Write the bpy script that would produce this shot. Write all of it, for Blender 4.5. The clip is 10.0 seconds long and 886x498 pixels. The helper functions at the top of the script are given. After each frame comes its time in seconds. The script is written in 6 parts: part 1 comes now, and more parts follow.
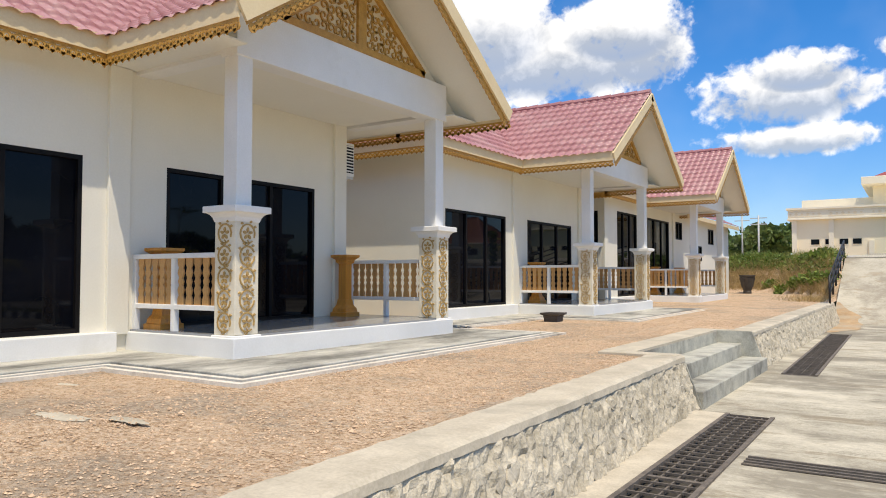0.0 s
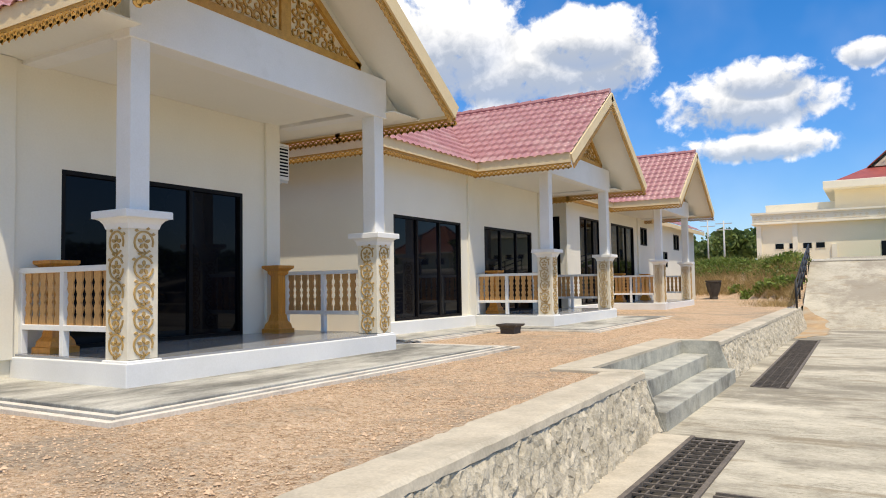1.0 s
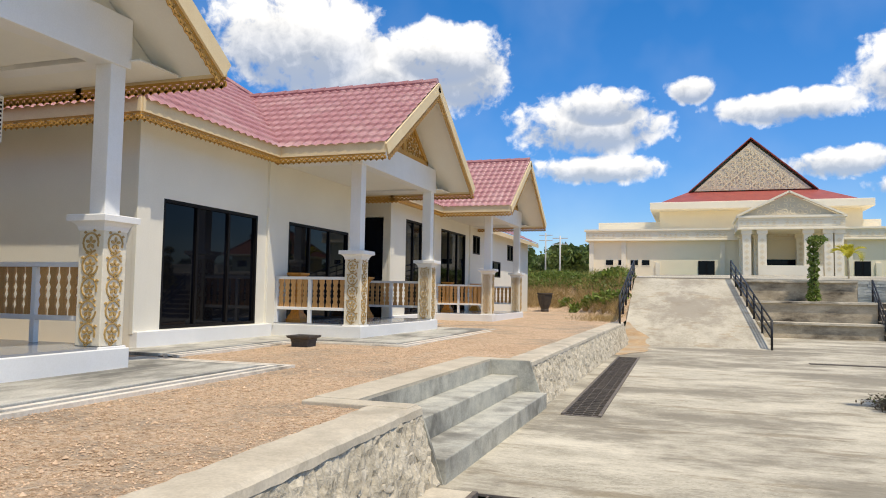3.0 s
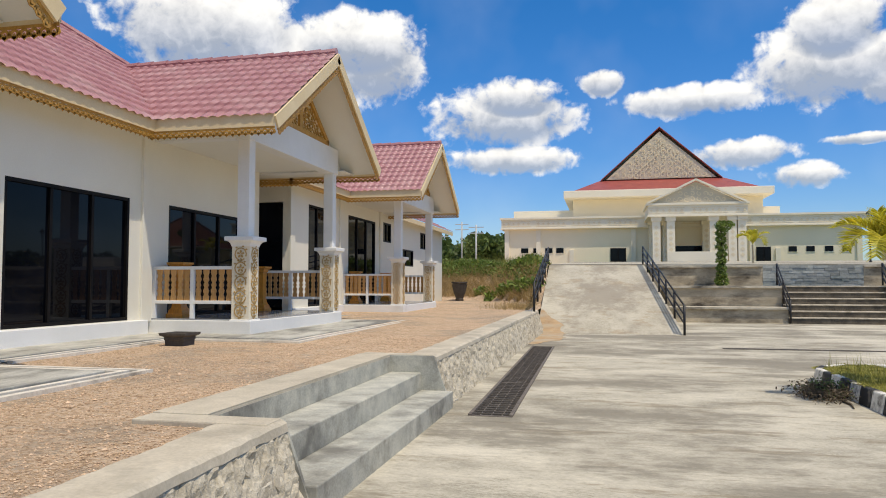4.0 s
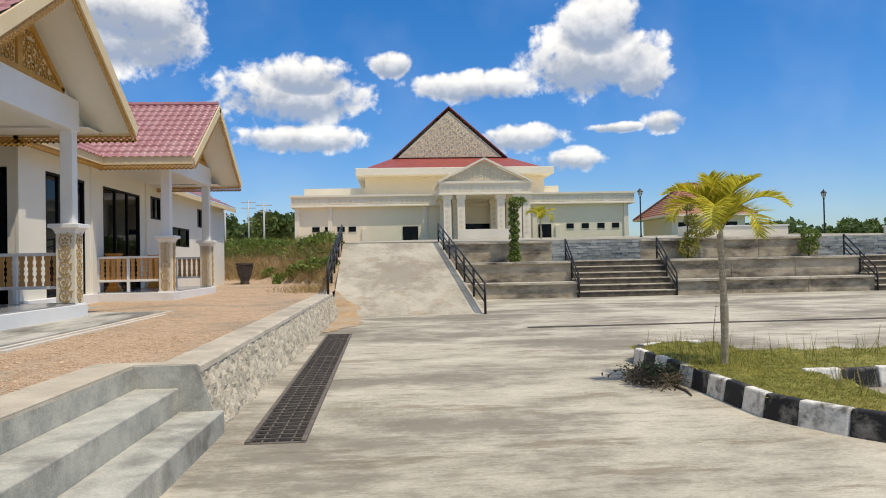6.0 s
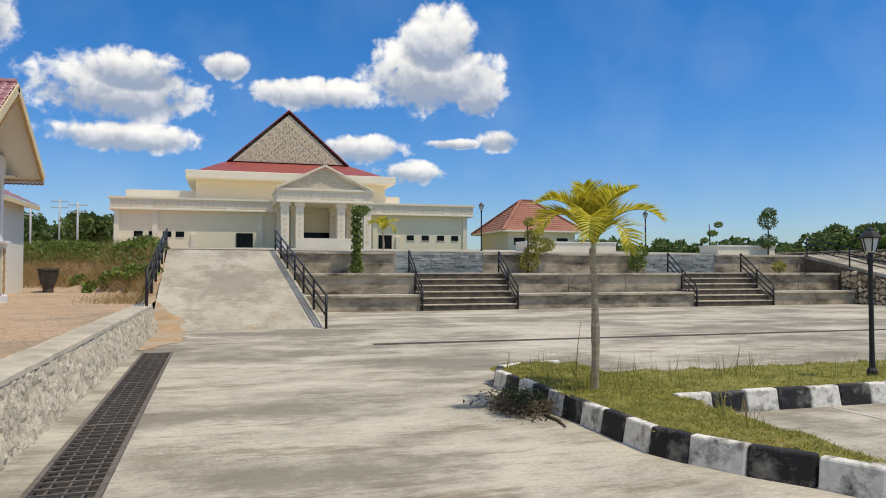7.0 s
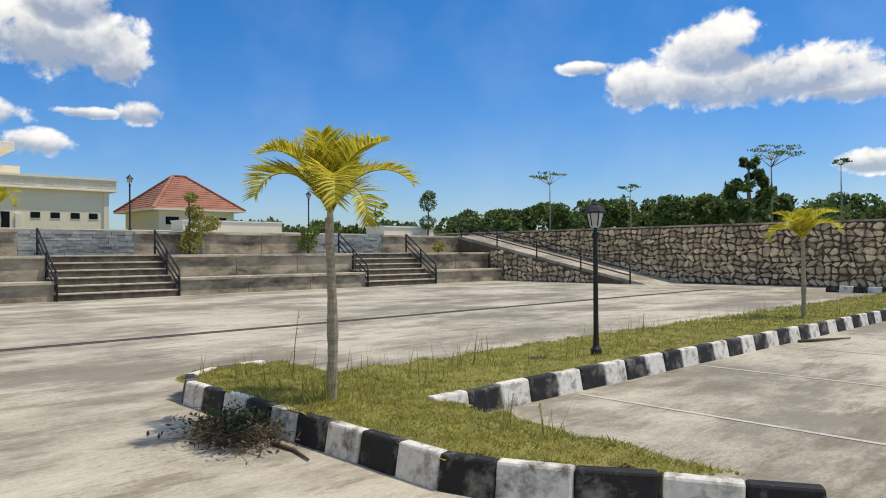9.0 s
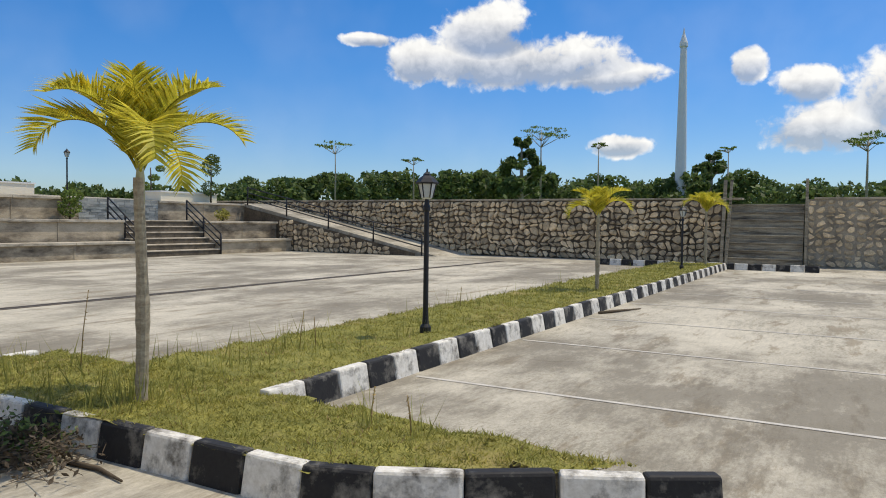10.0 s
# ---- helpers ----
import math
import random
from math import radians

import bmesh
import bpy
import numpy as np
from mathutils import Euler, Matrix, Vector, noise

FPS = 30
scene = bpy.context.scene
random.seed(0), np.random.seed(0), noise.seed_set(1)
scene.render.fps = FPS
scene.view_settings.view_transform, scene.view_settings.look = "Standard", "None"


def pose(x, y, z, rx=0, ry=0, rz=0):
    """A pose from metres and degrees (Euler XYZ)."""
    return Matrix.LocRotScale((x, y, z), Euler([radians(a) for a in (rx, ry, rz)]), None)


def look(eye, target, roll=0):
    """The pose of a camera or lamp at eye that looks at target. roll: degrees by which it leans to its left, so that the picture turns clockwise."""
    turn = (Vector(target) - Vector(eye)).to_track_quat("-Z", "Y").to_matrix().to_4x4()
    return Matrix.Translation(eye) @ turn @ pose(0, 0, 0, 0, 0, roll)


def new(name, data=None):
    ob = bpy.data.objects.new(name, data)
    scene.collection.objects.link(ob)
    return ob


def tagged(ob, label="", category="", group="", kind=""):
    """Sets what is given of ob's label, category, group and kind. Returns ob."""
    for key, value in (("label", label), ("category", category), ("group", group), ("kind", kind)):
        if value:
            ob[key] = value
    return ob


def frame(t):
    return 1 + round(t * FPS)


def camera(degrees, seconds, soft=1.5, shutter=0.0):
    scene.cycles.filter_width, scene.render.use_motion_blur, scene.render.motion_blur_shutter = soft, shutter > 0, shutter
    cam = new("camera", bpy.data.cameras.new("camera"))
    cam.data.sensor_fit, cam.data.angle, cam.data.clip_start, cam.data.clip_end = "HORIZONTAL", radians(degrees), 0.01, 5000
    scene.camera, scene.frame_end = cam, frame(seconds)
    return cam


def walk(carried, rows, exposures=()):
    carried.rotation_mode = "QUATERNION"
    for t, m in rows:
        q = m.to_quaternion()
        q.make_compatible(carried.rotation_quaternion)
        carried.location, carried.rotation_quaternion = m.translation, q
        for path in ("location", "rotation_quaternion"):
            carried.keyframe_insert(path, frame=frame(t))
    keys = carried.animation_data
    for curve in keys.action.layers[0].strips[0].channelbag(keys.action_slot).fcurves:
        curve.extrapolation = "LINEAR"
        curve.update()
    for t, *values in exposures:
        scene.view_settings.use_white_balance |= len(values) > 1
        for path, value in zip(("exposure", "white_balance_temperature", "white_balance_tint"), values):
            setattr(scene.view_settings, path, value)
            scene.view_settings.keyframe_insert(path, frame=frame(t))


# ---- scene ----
cam = camera(62.7, 10.0, soft=1.0)
PATH = [
    (0, (0.052, -0.375, 1.626), (-1.038, 1.3, 1.702), 0.0),
    (0.5, (-0.036, 0.144, 1.648), (-1.185, 1.779, 1.735), 0.0),
    (1, (-0.121, 0.705, 1.637), (-1.142, 2.422, 1.739), -0.9),
    (1.5, (-0.128, 1.265, 1.637), (-1.172, 2.97, 1.69), 0.0),
    (2, (-0.16, 1.8, 1.633), (-0.976, 3.623, 1.736), 0.9),
    (2.5, (-0.184, 2.38, 1.633), (-1.008, 4.198, 1.762), 0.4),
    (3, (-0.177, 2.924, 1.627), (-0.825, 4.813, 1.747), 1.0),
    (3.2, (-0.198, 3.135, 1.628), (-0.733, 5.061, 1.712), 0.4),
    (4.3, (-0.298, 4.544, 1.579), (-0.638, 6.513, 1.677), -0.2),
    (4.5, (-0.353, 4.767, 1.602), (-0.594, 6.751, 1.666), -0.4),
    (5, (-0.414, 5.305, 1.591), (-0.754, 7.275, 1.624), -0.8),
    (5.5, (-0.486, 5.825, 1.572), (-0.681, 7.815, 1.589), -2.3),
    (5.7, (-0.498, 6.0, 1.588), (-0.531, 8.0, 1.603), -2.4),
    (6.8, (-0.525, 7.31, 1.595), (-0.083, 9.257, 1.712), 0.7),
    (7, (-0.505, 7.582, 1.604), (0.067, 9.498, 1.665), 0.0),
    (7.5, (-0.438, 8.179, 1.623), (0.203, 10.073, 1.66), 1.0),
    (8, (-0.383, 8.735, 1.601), (0.524, 10.515, 1.669), 0.0),
    (8.5, (-0.252, 9.294, 1.579), (0.866, 10.951, 1.624), -0.2),
    (9, (-0.16, 9.765, 1.556), (1.216, 11.216, 1.564), -0.4),
    (9.5, (-0.115, 10.189, 1.575), (1.499, 11.369, 1.513), -0.8),
    (10, (0.052, 10.667, 1.569), (1.794, 11.646, 1.497), 0.7),
]
walk(cam, [(t, look(eye, target, roll)) for t, eye, target, roll in PATH],
     exposures=[(0, -0.08, 7500, 10), (2.0, -0.07, 7480, 10), (3.0, -0.16, 7450, 10), (4.5, -0.40, 7350, 10), (5.5, -0.34, 7350, 10), (7.5, -0.50, 7250, 10), (8.5, -0.41, 7300, 10), (10, -0.47, 7250, 10)])

# ---- light ----
SUN_TO = Vector((0.30, -0.235, 0.92)).normalized()
SUN_EL = math.asin(SUN_TO.z)
SUN_AZ = math.atan2(SUN_TO.x, SUN_TO.y)
sun = new("sun", bpy.data.lights.new("sun", "SUN"))
sun.data.energy, sun.data.angle, sun.data.color = 4.1, radians(0.55), (1.0, 0.955, 0.88)
sun.matrix_world = look((0, 0, 60), Vector((0, 0, 60)) - SUN_TO)


def nd(tree, kind, **values):
    n = tree.nodes.new(kind)
    for k, v in values.items():
        n.inputs[k].default_value = v
    return n


def maths(tree, op, a, b=None, c=None):
    n = tree.nodes.new("ShaderNodeMath")
    n.operation = op
    for i, v in enumerate((a, b, c)):
        if v is None:
            continue
        if isinstance(v, (int, float)):
            n.inputs[i].default_value = v
        else:
            tree.links.new(v, n.inputs[i])
    return n.outputs[0]


def ramp(tree, fac, stops):
    n = tree.nodes.new("ShaderNodeValToRGB")
    el = n.color_ramp.elements
    while len(el) < len(stops):
        el.new(0.5)
    for e, (p, c) in zip(el, stops):
        e.position, e.color = p, (*c, 1) if len(c) == 3 else c
    tree.links.new(fac, n.inputs[0])
    return n.outputs[0]


def mixc(tree, fac, a, b, how="MIX"):
    n = tree.nodes.new("ShaderNodeMix")
    n.data_type, n.blend_type = "RGBA", how
    for sock, v in ((n.inputs[0], fac), (n.inputs[6], a), (n.inputs[7], b)):
        if isinstance(v, (int, float)):
            sock.default_value = v
        elif isinstance(v, tuple):
            sock.default_value = (*v, 1)
        else:
            tree.links.new(v, sock)
    return n.outputs[2]


# sky with fair-weather cumulus: (heading right of +y, height, half width, half height) in degrees
CLOUDS = [(-25, 17.2, 10.5, 3.6), (-31, 19.5, 7, 5), (-19, 18.6, 5, 2.8), (-7.6, 13.3, 6.3, 2.7), (-6.5, 14.6, 3.6, 1.8), (-7, 9.8, 5.4, 1.3),
          (-17.5, 17.3, 3.8, 3.2), (15.5, 15.6, 5.4, 3.3), (16.3, 18.2, 3.3, 2.9), (6.5, 13.7, 5.4, 1.4), (19.3, 14.4, 2.3, 2.6), (10, 9.7, 3.8, 1.3),
          (21, 10.3, 1.7, 1.0), (17.6, 10, 2.3, 0.5), (0, 15.4, 1.8, 1.2), (14, 7.8, 2.7, 1.1), (66, 12.7, 9.5, 2.4), (64, 15, 3.8, 2.5),
          (58.5, 12.6, 2.6, 2.0), (73, 11.3, 4.6, 1.3), (54.7, 13.9, 2.2, 0.6), (74.1, 6.1, 2.4, 1.0), (88.5, 7.2, 5.2, 2.1), (87, 10, 2.2, 1.5),
          (94, 9.5, 4.5, 3.6), (83.1, 11.7, 1.3, 1.5), (-60, 24, 12, 7), (130, 20, 12, 6), (165, 26, 12, 7), (-110, 18, 14, 6), (-150, 24, 12, 7),
          # high clouds out of view, added to whiten and lift the ambient light
          (-50, 45, 26, 10), (20, 42, 30, 9), (100, 44, 28, 11), (150, 50, 26, 10), (-120, 46, 30, 11), (-170, 58, 40, 9), (60, 62, 50, 9), (-80, 66, 60, 9)]
world = bpy.data.worlds.new("sky")
scene.world = world
world.use_nodes = True
wt = world.node_tree
wt.nodes.clear()
sky = wt.nodes.new("ShaderNodeTexSky")
sky.sky_type, sky.sun_disc, sky.sun_elevation, sky.sun_rotation = "NISHITA", False, SUN_EL, SUN_AZ
sky.air_density, sky.dust_density, sky.ozone_density = 1.0, 0.35, 3.0
coord = wt.nodes.new("ShaderNodeTexCoord")
sep = wt.nodes.new("ShaderNodeSeparateXYZ")
wt.links.new(coord.outputs["Generated"], sep.inputs[0])
azim = maths(wt, "MULTIPLY", maths(wt, "ARCTAN2", sep.outputs[0], sep.outputs[1]), 57.2958)
elev = maths(wt, "MULTIPLY", maths(wt, "ARCSINE", sep.outputs[2]), 57.2958)
flat = wt.nodes.new("ShaderNodeCombineXYZ")
wt.links.new(azim, flat.inputs[0])
wt.links.new(elev, flat.inputs[1])
puffs = nd(wt, "ShaderNodeTexNoise", Scale=0.32, Detail=7.0, Roughness=0.56, Distortion=0.25)
wt.links.new(flat.outputs[0], puffs.inputs["Vector"])
big = nd(wt, "ShaderNodeTexNoise", Scale=0.11, Detail=3.0, Roughness=0.5)
wt.links.new(flat.outputs[0], big.inputs["Vector"])
billow = nd(wt, "ShaderNodeTexNoise", Scale=1.15, Detail=6.0, Roughness=0.55, Distortion=0.5)
wt.links.new(flat.outputs[0], billow.inputs["Vector"])
cover, under = 0.0, 0.0
for ca, ce, cw, ch in CLOUDS:
    dx = maths(wt, "DIVIDE", maths(wt, "SUBTRACT", azim, ca), cw)
    dy = maths(wt, "DIVIDE", maths(wt, "SUBTRACT", elev, ce), ch)
    dy = maths(wt, "MAXIMUM", dy, maths(wt, "MULTIPLY", dy, 1.25))
    r2 = maths(wt, "MULTIPLY_ADD", dx, dx, maths(wt, "MULTIPLY", dy, dy))
    inside = maths(wt, "SUBTRACT", 1.0, r2)
    cover = maths(wt, "MAXIMUM", cover, inside) if not isinstance(cover, float) else maths(wt, "MAXIMUM", inside, -3.0)
    low = maths(wt, "MULTIPLY", maths(wt, "MULTIPLY_ADD", dy, -0.62, 0.16), maths(wt, "MINIMUM", maths(wt, "MAXIMUM", maths(wt, "MULTIPLY_ADD", inside, 1.5, 0.3), 0.0), 1.0))
    under = maths(wt, "MAXIMUM", low, under)
rounded = maths(wt, "MULTIPLY", maths(wt, "SUBTRACT", billow.outputs[0], 0.5), 1.25)
lumps = maths(wt, "MULTIPLY_ADD", maths(wt, "SUBTRACT", puffs.outputs[0], 0.5), 3.3, maths(wt, "ADD", rounded, maths(wt, "MULTIPLY_ADD", maths(wt, "SUBTRACT", big.outputs[0], 0.5), 0.9, maths(wt, "MULTIPLY", cover, 1.12))))
mask = wt.nodes.new("ShaderNodeMapRange")
mask.interpolation_type = "SMOOTHSTEP"
mask.inputs[1].default_value, mask.inputs[2].default_value = -0.22, 0.6
wt.links.new(lumps, mask.inputs[0])
wisp = wt.nodes.new("ShaderNodeMapRange")
wisp.inputs[1].default_value, wisp.inputs[2].default_value, wisp.inputs[4].default_value = 0.45, 0.75, 0.08
wt.links.new(big.outputs[0], wisp.inputs[0])
thin = maths(wt, "SUBTRACT", 1.0, maths(wt, "MULTIPLY", maths(wt, "MINIMUM", maths(wt, "MAXIMUM", under, 0.0), 0.6), 0.55))
veil = maths(wt, "MAXIMUM", maths(wt, "MULTIPLY", mask.outputs[0], thin), wisp.outputs[0])
shade = maths(wt, "ADD", under, maths(wt, "MULTIPLY", maths(wt, "ADD", maths(wt, "SUBTRACT", 0.6, puffs.outputs[0]), maths(wt, "MULTIPLY", maths(wt, "SUBTRACT", 0.5, billow.outputs[0]), 0.5)), 0.9))
cloud = ramp(wt, shade, [(0.0, (12.6, 13.3, 14.2)), (0.24, (10.2, 10.8, 11.8)), (0.55, (5.6, 6.3, 7.4))])
vivid = nd(wt, "ShaderNodeHueSaturation", Saturation=1.44, Value=1.86, Hue=0.502)
wt.links.new(sky.outputs[0], vivid.inputs["Color"])
back = wt.nodes.new("ShaderNodeBackground")
back.inputs[1].default_value = 0.105
haze = ramp(wt, maths(wt, "DIVIDE", elev, 40.0), [(0.0, (0.52, 0.645, 0.93)), (0.3, (0.65, 0.785, 1.0)), (1.0, (1.0, 1.0, 1.0))])
clear = mixc(wt, 1.0, vivid.outputs[0], haze, "MULTIPLY")
wt.links.new(mixc(wt, veil, clear, cloud), back.inputs[0])
wo = wt.nodes.new("ShaderNodeOutputWorld")
wt.links.new(back.outputs[0], wo.inputs[0])


# ---- materials ----
def material(name, light, dark, scale=3.0, rough=0.6, bump=0.2, fine=60.0, metal=0.0, stretch=(1, 1, 1), grime=None, grime_at=0.62, spec=0.4, vary=0.0, depth=0.01, shift=False):
    """Two-scale noise between two colours, with an optional layer of stains, fine bump and piece-to-piece variation."""
    m = bpy.data.materials.new(name)
    m.use_nodes = True
    t = m.node_tree
    b = t.nodes["Principled BSDF"]
    tc = t.nodes.new("ShaderNodeTexCoord")
    mp = t.nodes.new("ShaderNodeMapping")
    mp.inputs["Scale"].default_value = stretch
    t.links.new(tc.outputs["Object"], mp.inputs[0])
    if shift:
        own = t.nodes.new("ShaderNodeObjectInfo")
        t.links.new(maths(t, "MULTIPLY", own.outputs["Random"], 40.0), mp.inputs["Location"])
    n1 = nd(t, "ShaderNodeTexNoise", Scale=scale, Detail=6.0, Roughness=0.62)
    n2 = nd(t, "ShaderNodeTexNoise", Scale=fine, Detail=3.0, Roughness=0.6)
    t.links.new(mp.outputs[0], n1.inputs["Vector"])
    t.links.new(tc.outputs["Object"], n2.inputs["Vector"])
    both = maths(t, "MULTIPLY_ADD", n2.outputs[0], 0.4, maths(t, "MULTIPLY", n1.outputs[0], 0.6))
    col = ramp(t, both, [(0.36, dark), (0.62, light)])
    if grime:
        n3 = nd(t, "ShaderNodeTexNoise", Scale=scale * 0.33, Detail=7.0, Roughness=0.68)
        t.links.new(mp.outputs[0], n3.inputs["Vector"])
        f = ramp(t, n3.outputs[0], [(grime_at - 0.1, (0, 0, 0)), (grime_at + 0.1, (1, 1, 1))])
        col = mixc(t, f, col, grime)
    if vary:
        info = t.nodes.new("ShaderNodeObjectInfo")
        isl = t.nodes.new("ShaderNodeNewGeometry")
        r = maths(t, "FRACT", maths(t, "ADD", info.outputs["Random"], isl.outputs["Random Per Island"]))
        hs = nd(t, "ShaderNodeHueSaturation")
        t.links.new(maths(t, "MULTIPLY_ADD", r, 2 * vary, 1 - vary), hs.inputs["Value"])
        t.links.new(col, hs.inputs["Color"])
        col = hs.outputs[0]
    t.links.new(col, b.inputs["Base Color"])
    b.inputs["Roughness"].default_value = rough
    b.inputs["Metallic"].default_value = metal
    b.inputs["Specular IOR Level"].default_value = spec
    if bump:
        bp = nd(t, "ShaderNodeBump", Strength=bump, Distance=depth)
        t.links.new(both, bp.inputs["Height"])
        t.links.new(bp.outputs[0], b.inputs["Normal"])
    return m


M_WALL = material("cream_wall_paint", (0.82, 0.78, 0.665), (0.77, 0.73, 0.615), 0.8, 0.75, 0.08, 40, grime=(0.72, 0.68, 0.57), grime_at=0.68)
M_WHITE = material("white_paint", (0.84, 0.83, 0.80), (0.77, 0.76, 0.72), 1.5, 0.55, 0.06, 50, grime=(0.66, 0.64, 0.58), grime_at=0.7)
M_SOFFIT = material("soffit_board", (0.83, 0.81, 0.73), (0.79, 0.77, 0.69), 0.7, 0.7, 0.05, 30)
M_FASCIA = material("cream_fascia_paint", (0.80, 0.64, 0.39), (0.72, 0.55, 0.31), 2.0, 0.6, 0.08, 40)
M_GOLD = material("gold_carved_wood", (0.60, 0.32, 0.065), (0.40, 0.195, 0.035), 9.0, 0.5, 0.3, 90)
M_OCHRE = material("ochre_relief_paint", (0.55, 0.36, 0.13), (0.38, 0.235, 0.075), 12.0, 0.6, 0.2, 90)
M_CLAD = material("ivory_relief_panel", (0.82, 0.75, 0.60), (0.74, 0.66, 0.50), 5.0, 0.6, 0.1, 60)
M_BOARD = material("varnished_light_wood", (0.66, 0.37, 0.14), (0.47, 0.235, 0.08), 5.0, 0.45, 0.15, 50, stretch=(6, 6, 0.6), vary=0.14)
M_PEDESTAL = material("varnished_orange_wood", (0.70, 0.30, 0.045), (0.50, 0.19, 0.03), 5.0, 0.38, 0.12, 50, stretch=(6, 6, 0.5))
M_TILE = material("rose_red_roof_tile", (0.47, 0.225, 0.22), (0.35, 0.14, 0.14), 3.0, 0.36, 0.15, 60, grime=(0.50, 0.29, 0.27), grime_at=0.6, spec=0.5)
M_REDROOF = material("dark_red_roof_sheet", (0.38, 0.085, 0.065), (0.27, 0.06, 0.05), 1.0, 0.5, 0.1, 20)
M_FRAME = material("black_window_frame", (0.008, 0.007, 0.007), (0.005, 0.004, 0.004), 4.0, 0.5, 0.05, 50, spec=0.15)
M_FLOOR = material("grey_porch_tile", (0.30, 0.31, 0.32), (0.24, 0.25, 0.26), 2.0, 0.18, 0.02, 40)
M_COPING = material("black_streaked_coping", (0.66, 0.59, 0.46), (0.40, 0.345, 0.255), 3.0, 0.85, 0.4, 40, grime=(0.06, 0.048, 0.035), grime_at=0.60, stretch=(0.7, 1.6, 2.0))
M_APRON = material("apron_concrete", (0.58, 0.56, 0.49), (0.36, 0.345, 0.295), 2.6, 0.85, 0.3, 40, grime=(0.15, 0.145, 0.125), grime_at=0.54, stretch=(1.6, 0.6, 1))
M_CEMENT = material("grey_cement_render", (0.55, 0.53, 0.44), (0.33, 0.325, 0.28), 4.0, 0.85, 0.5, 55, grime=(0.19, 0.18, 0.15), grime_at=0.55)
M_CAP = material("wall_cap_cement", (0.60, 0.53, 0.41), (0.42, 0.365, 0.275), 2.6, 0.85, 0.4, 45, grime=(0.30, 0.27, 0.21), grime_at=0.63)
M_MORTAR = material("rubble_mortar", (0.66, 0.585, 0.45), (0.33, 0.285, 0.205), 5.0, 0.9, 1.0, 32, depth=0.04, grime=(0.25, 0.215, 0.15), grime_at=0.62)
M_STONE = material("rubble_stone", (0.64, 0.565, 0.435), (0.38, 0.33, 0.245), 7.0, 0.9, 0.9, 45, vary=0.12, grime=(0.26, 0.225, 0.16), depth=0.02)
M_DARKMORTAR = material("dark_stained_mortar", (0.17, 0.13, 0.085), (0.05, 0.04, 0.027), 1.2, 0.9, 0.6, 14)
M_GREYMORTAR = material("grey_smeared_mortar", (0.46, 0.40, 0.30), (0.24, 0.205, 0.15), 2.4, 0.9, 0.6, 18, grime=(0.12, 0.10, 0.075), grime_at=0.6)
M_PLANK = material("streaked_step_concrete", (0.46, 0.40, 0.29), (0.20, 0.17, 0.12), 4.0, 0.9, 0.5, 30, grime=(0.08, 0.066, 0.048), grime_at=0.58, stretch=(1, 0.45, 4))
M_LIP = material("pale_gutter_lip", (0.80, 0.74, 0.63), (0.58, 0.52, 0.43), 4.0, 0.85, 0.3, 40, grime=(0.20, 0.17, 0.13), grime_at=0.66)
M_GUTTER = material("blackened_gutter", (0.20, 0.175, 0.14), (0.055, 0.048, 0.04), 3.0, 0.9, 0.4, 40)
M_SHAFT = material("pale_crown_shaft", (0.55, 0.52, 0.31), (0.40, 0.39, 0.21), 9.0, 0.6, 0.1, 50, stretch=(1, 1, 0.3))
M_WALLSTONE = material("field_stone", (0.84, 0.66, 0.42), (0.45, 0.345, 0.215), 5.0, 0.9, 0.8, 25, vary=0.34, grime=(0.19, 0.15, 0.10), grime_at=0.60, depth=0.03)
M_STAIN = material("blackened_concrete", (0.58, 0.49, 0.35), (0.31, 0.255, 0.175), 2.6, 0.9, 0.4, 30, grime=(0.07, 0.054, 0.037), grime_at=0.56, stretch=(0.55, 1, 1.3))
# Riser colour holds black staining plus the shade below each nosing.
M_STEP = material("weathered_shaded_step", (0.19, 0.155, 0.11), (0.05, 0.042, 0.03), 3.0, 0.9, 0.4, 30, grime=(0.06, 0.052, 0.04), grime_at=0.58)
# Nosing colour holds wear plus the high sun on the treads.
M_NOSING = material("worn_sunlit_nosing", (0.66, 0.58, 0.45), (0.40, 0.345, 0.255), 4.0, 0.85, 0.4, 40, grime=(0.12, 0.10, 0.07), grime_at=0.64)
M_SLATE = material("slate_cladding", (0.47, 0.47, 0.42), (0.25, 0.27, 0.25), 3.5, 0.75, 0.4, 20, vary=0.28, grime=(0.13, 0.16, 0.15), grime_at=0.58, stretch=(0.5, 1, 2))
M_IRON = material("black_painted_iron", (0.022, 0.022, 0.024), (0.012, 0.012, 0.013), 6.0, 0.5, 0.1, 60)
M_RUST = material("rusty_grate_iron", (0.20, 0.165, 0.13), (0.09, 0.075, 0.062), 9.0, 0.75, 0.3, 70)
# Near-black brown that paints the shade inside the drains.
M_PITSHADE = material("drain_pit_shade", (0.075, 0.065, 0.052), (0.03, 0.026, 0.02), 4.0, 0.95, 0.3, 30)
M_KWHITE = material("kerb_white_paint", (0.84, 0.81, 0.73), (0.64, 0.60, 0.51), 16.0, 0.8, 0.35, 45, grime=(0.075, 0.062, 0.045), grime_at=0.585, shift=True)
M_KBLACK = material("kerb_black_paint", (0.022, 0.021, 0.02), (0.013, 0.012, 0.012), 13.0, 0.7, 0.35, 45, grime=(0.26, 0.24, 0.20), grime_at=0.61, shift=True)
M_LINE = material("faded_white_line", (0.66, 0.62, 0.54), (0.42, 0.385, 0.32), 3.0, 0.85, 0.2, 40)
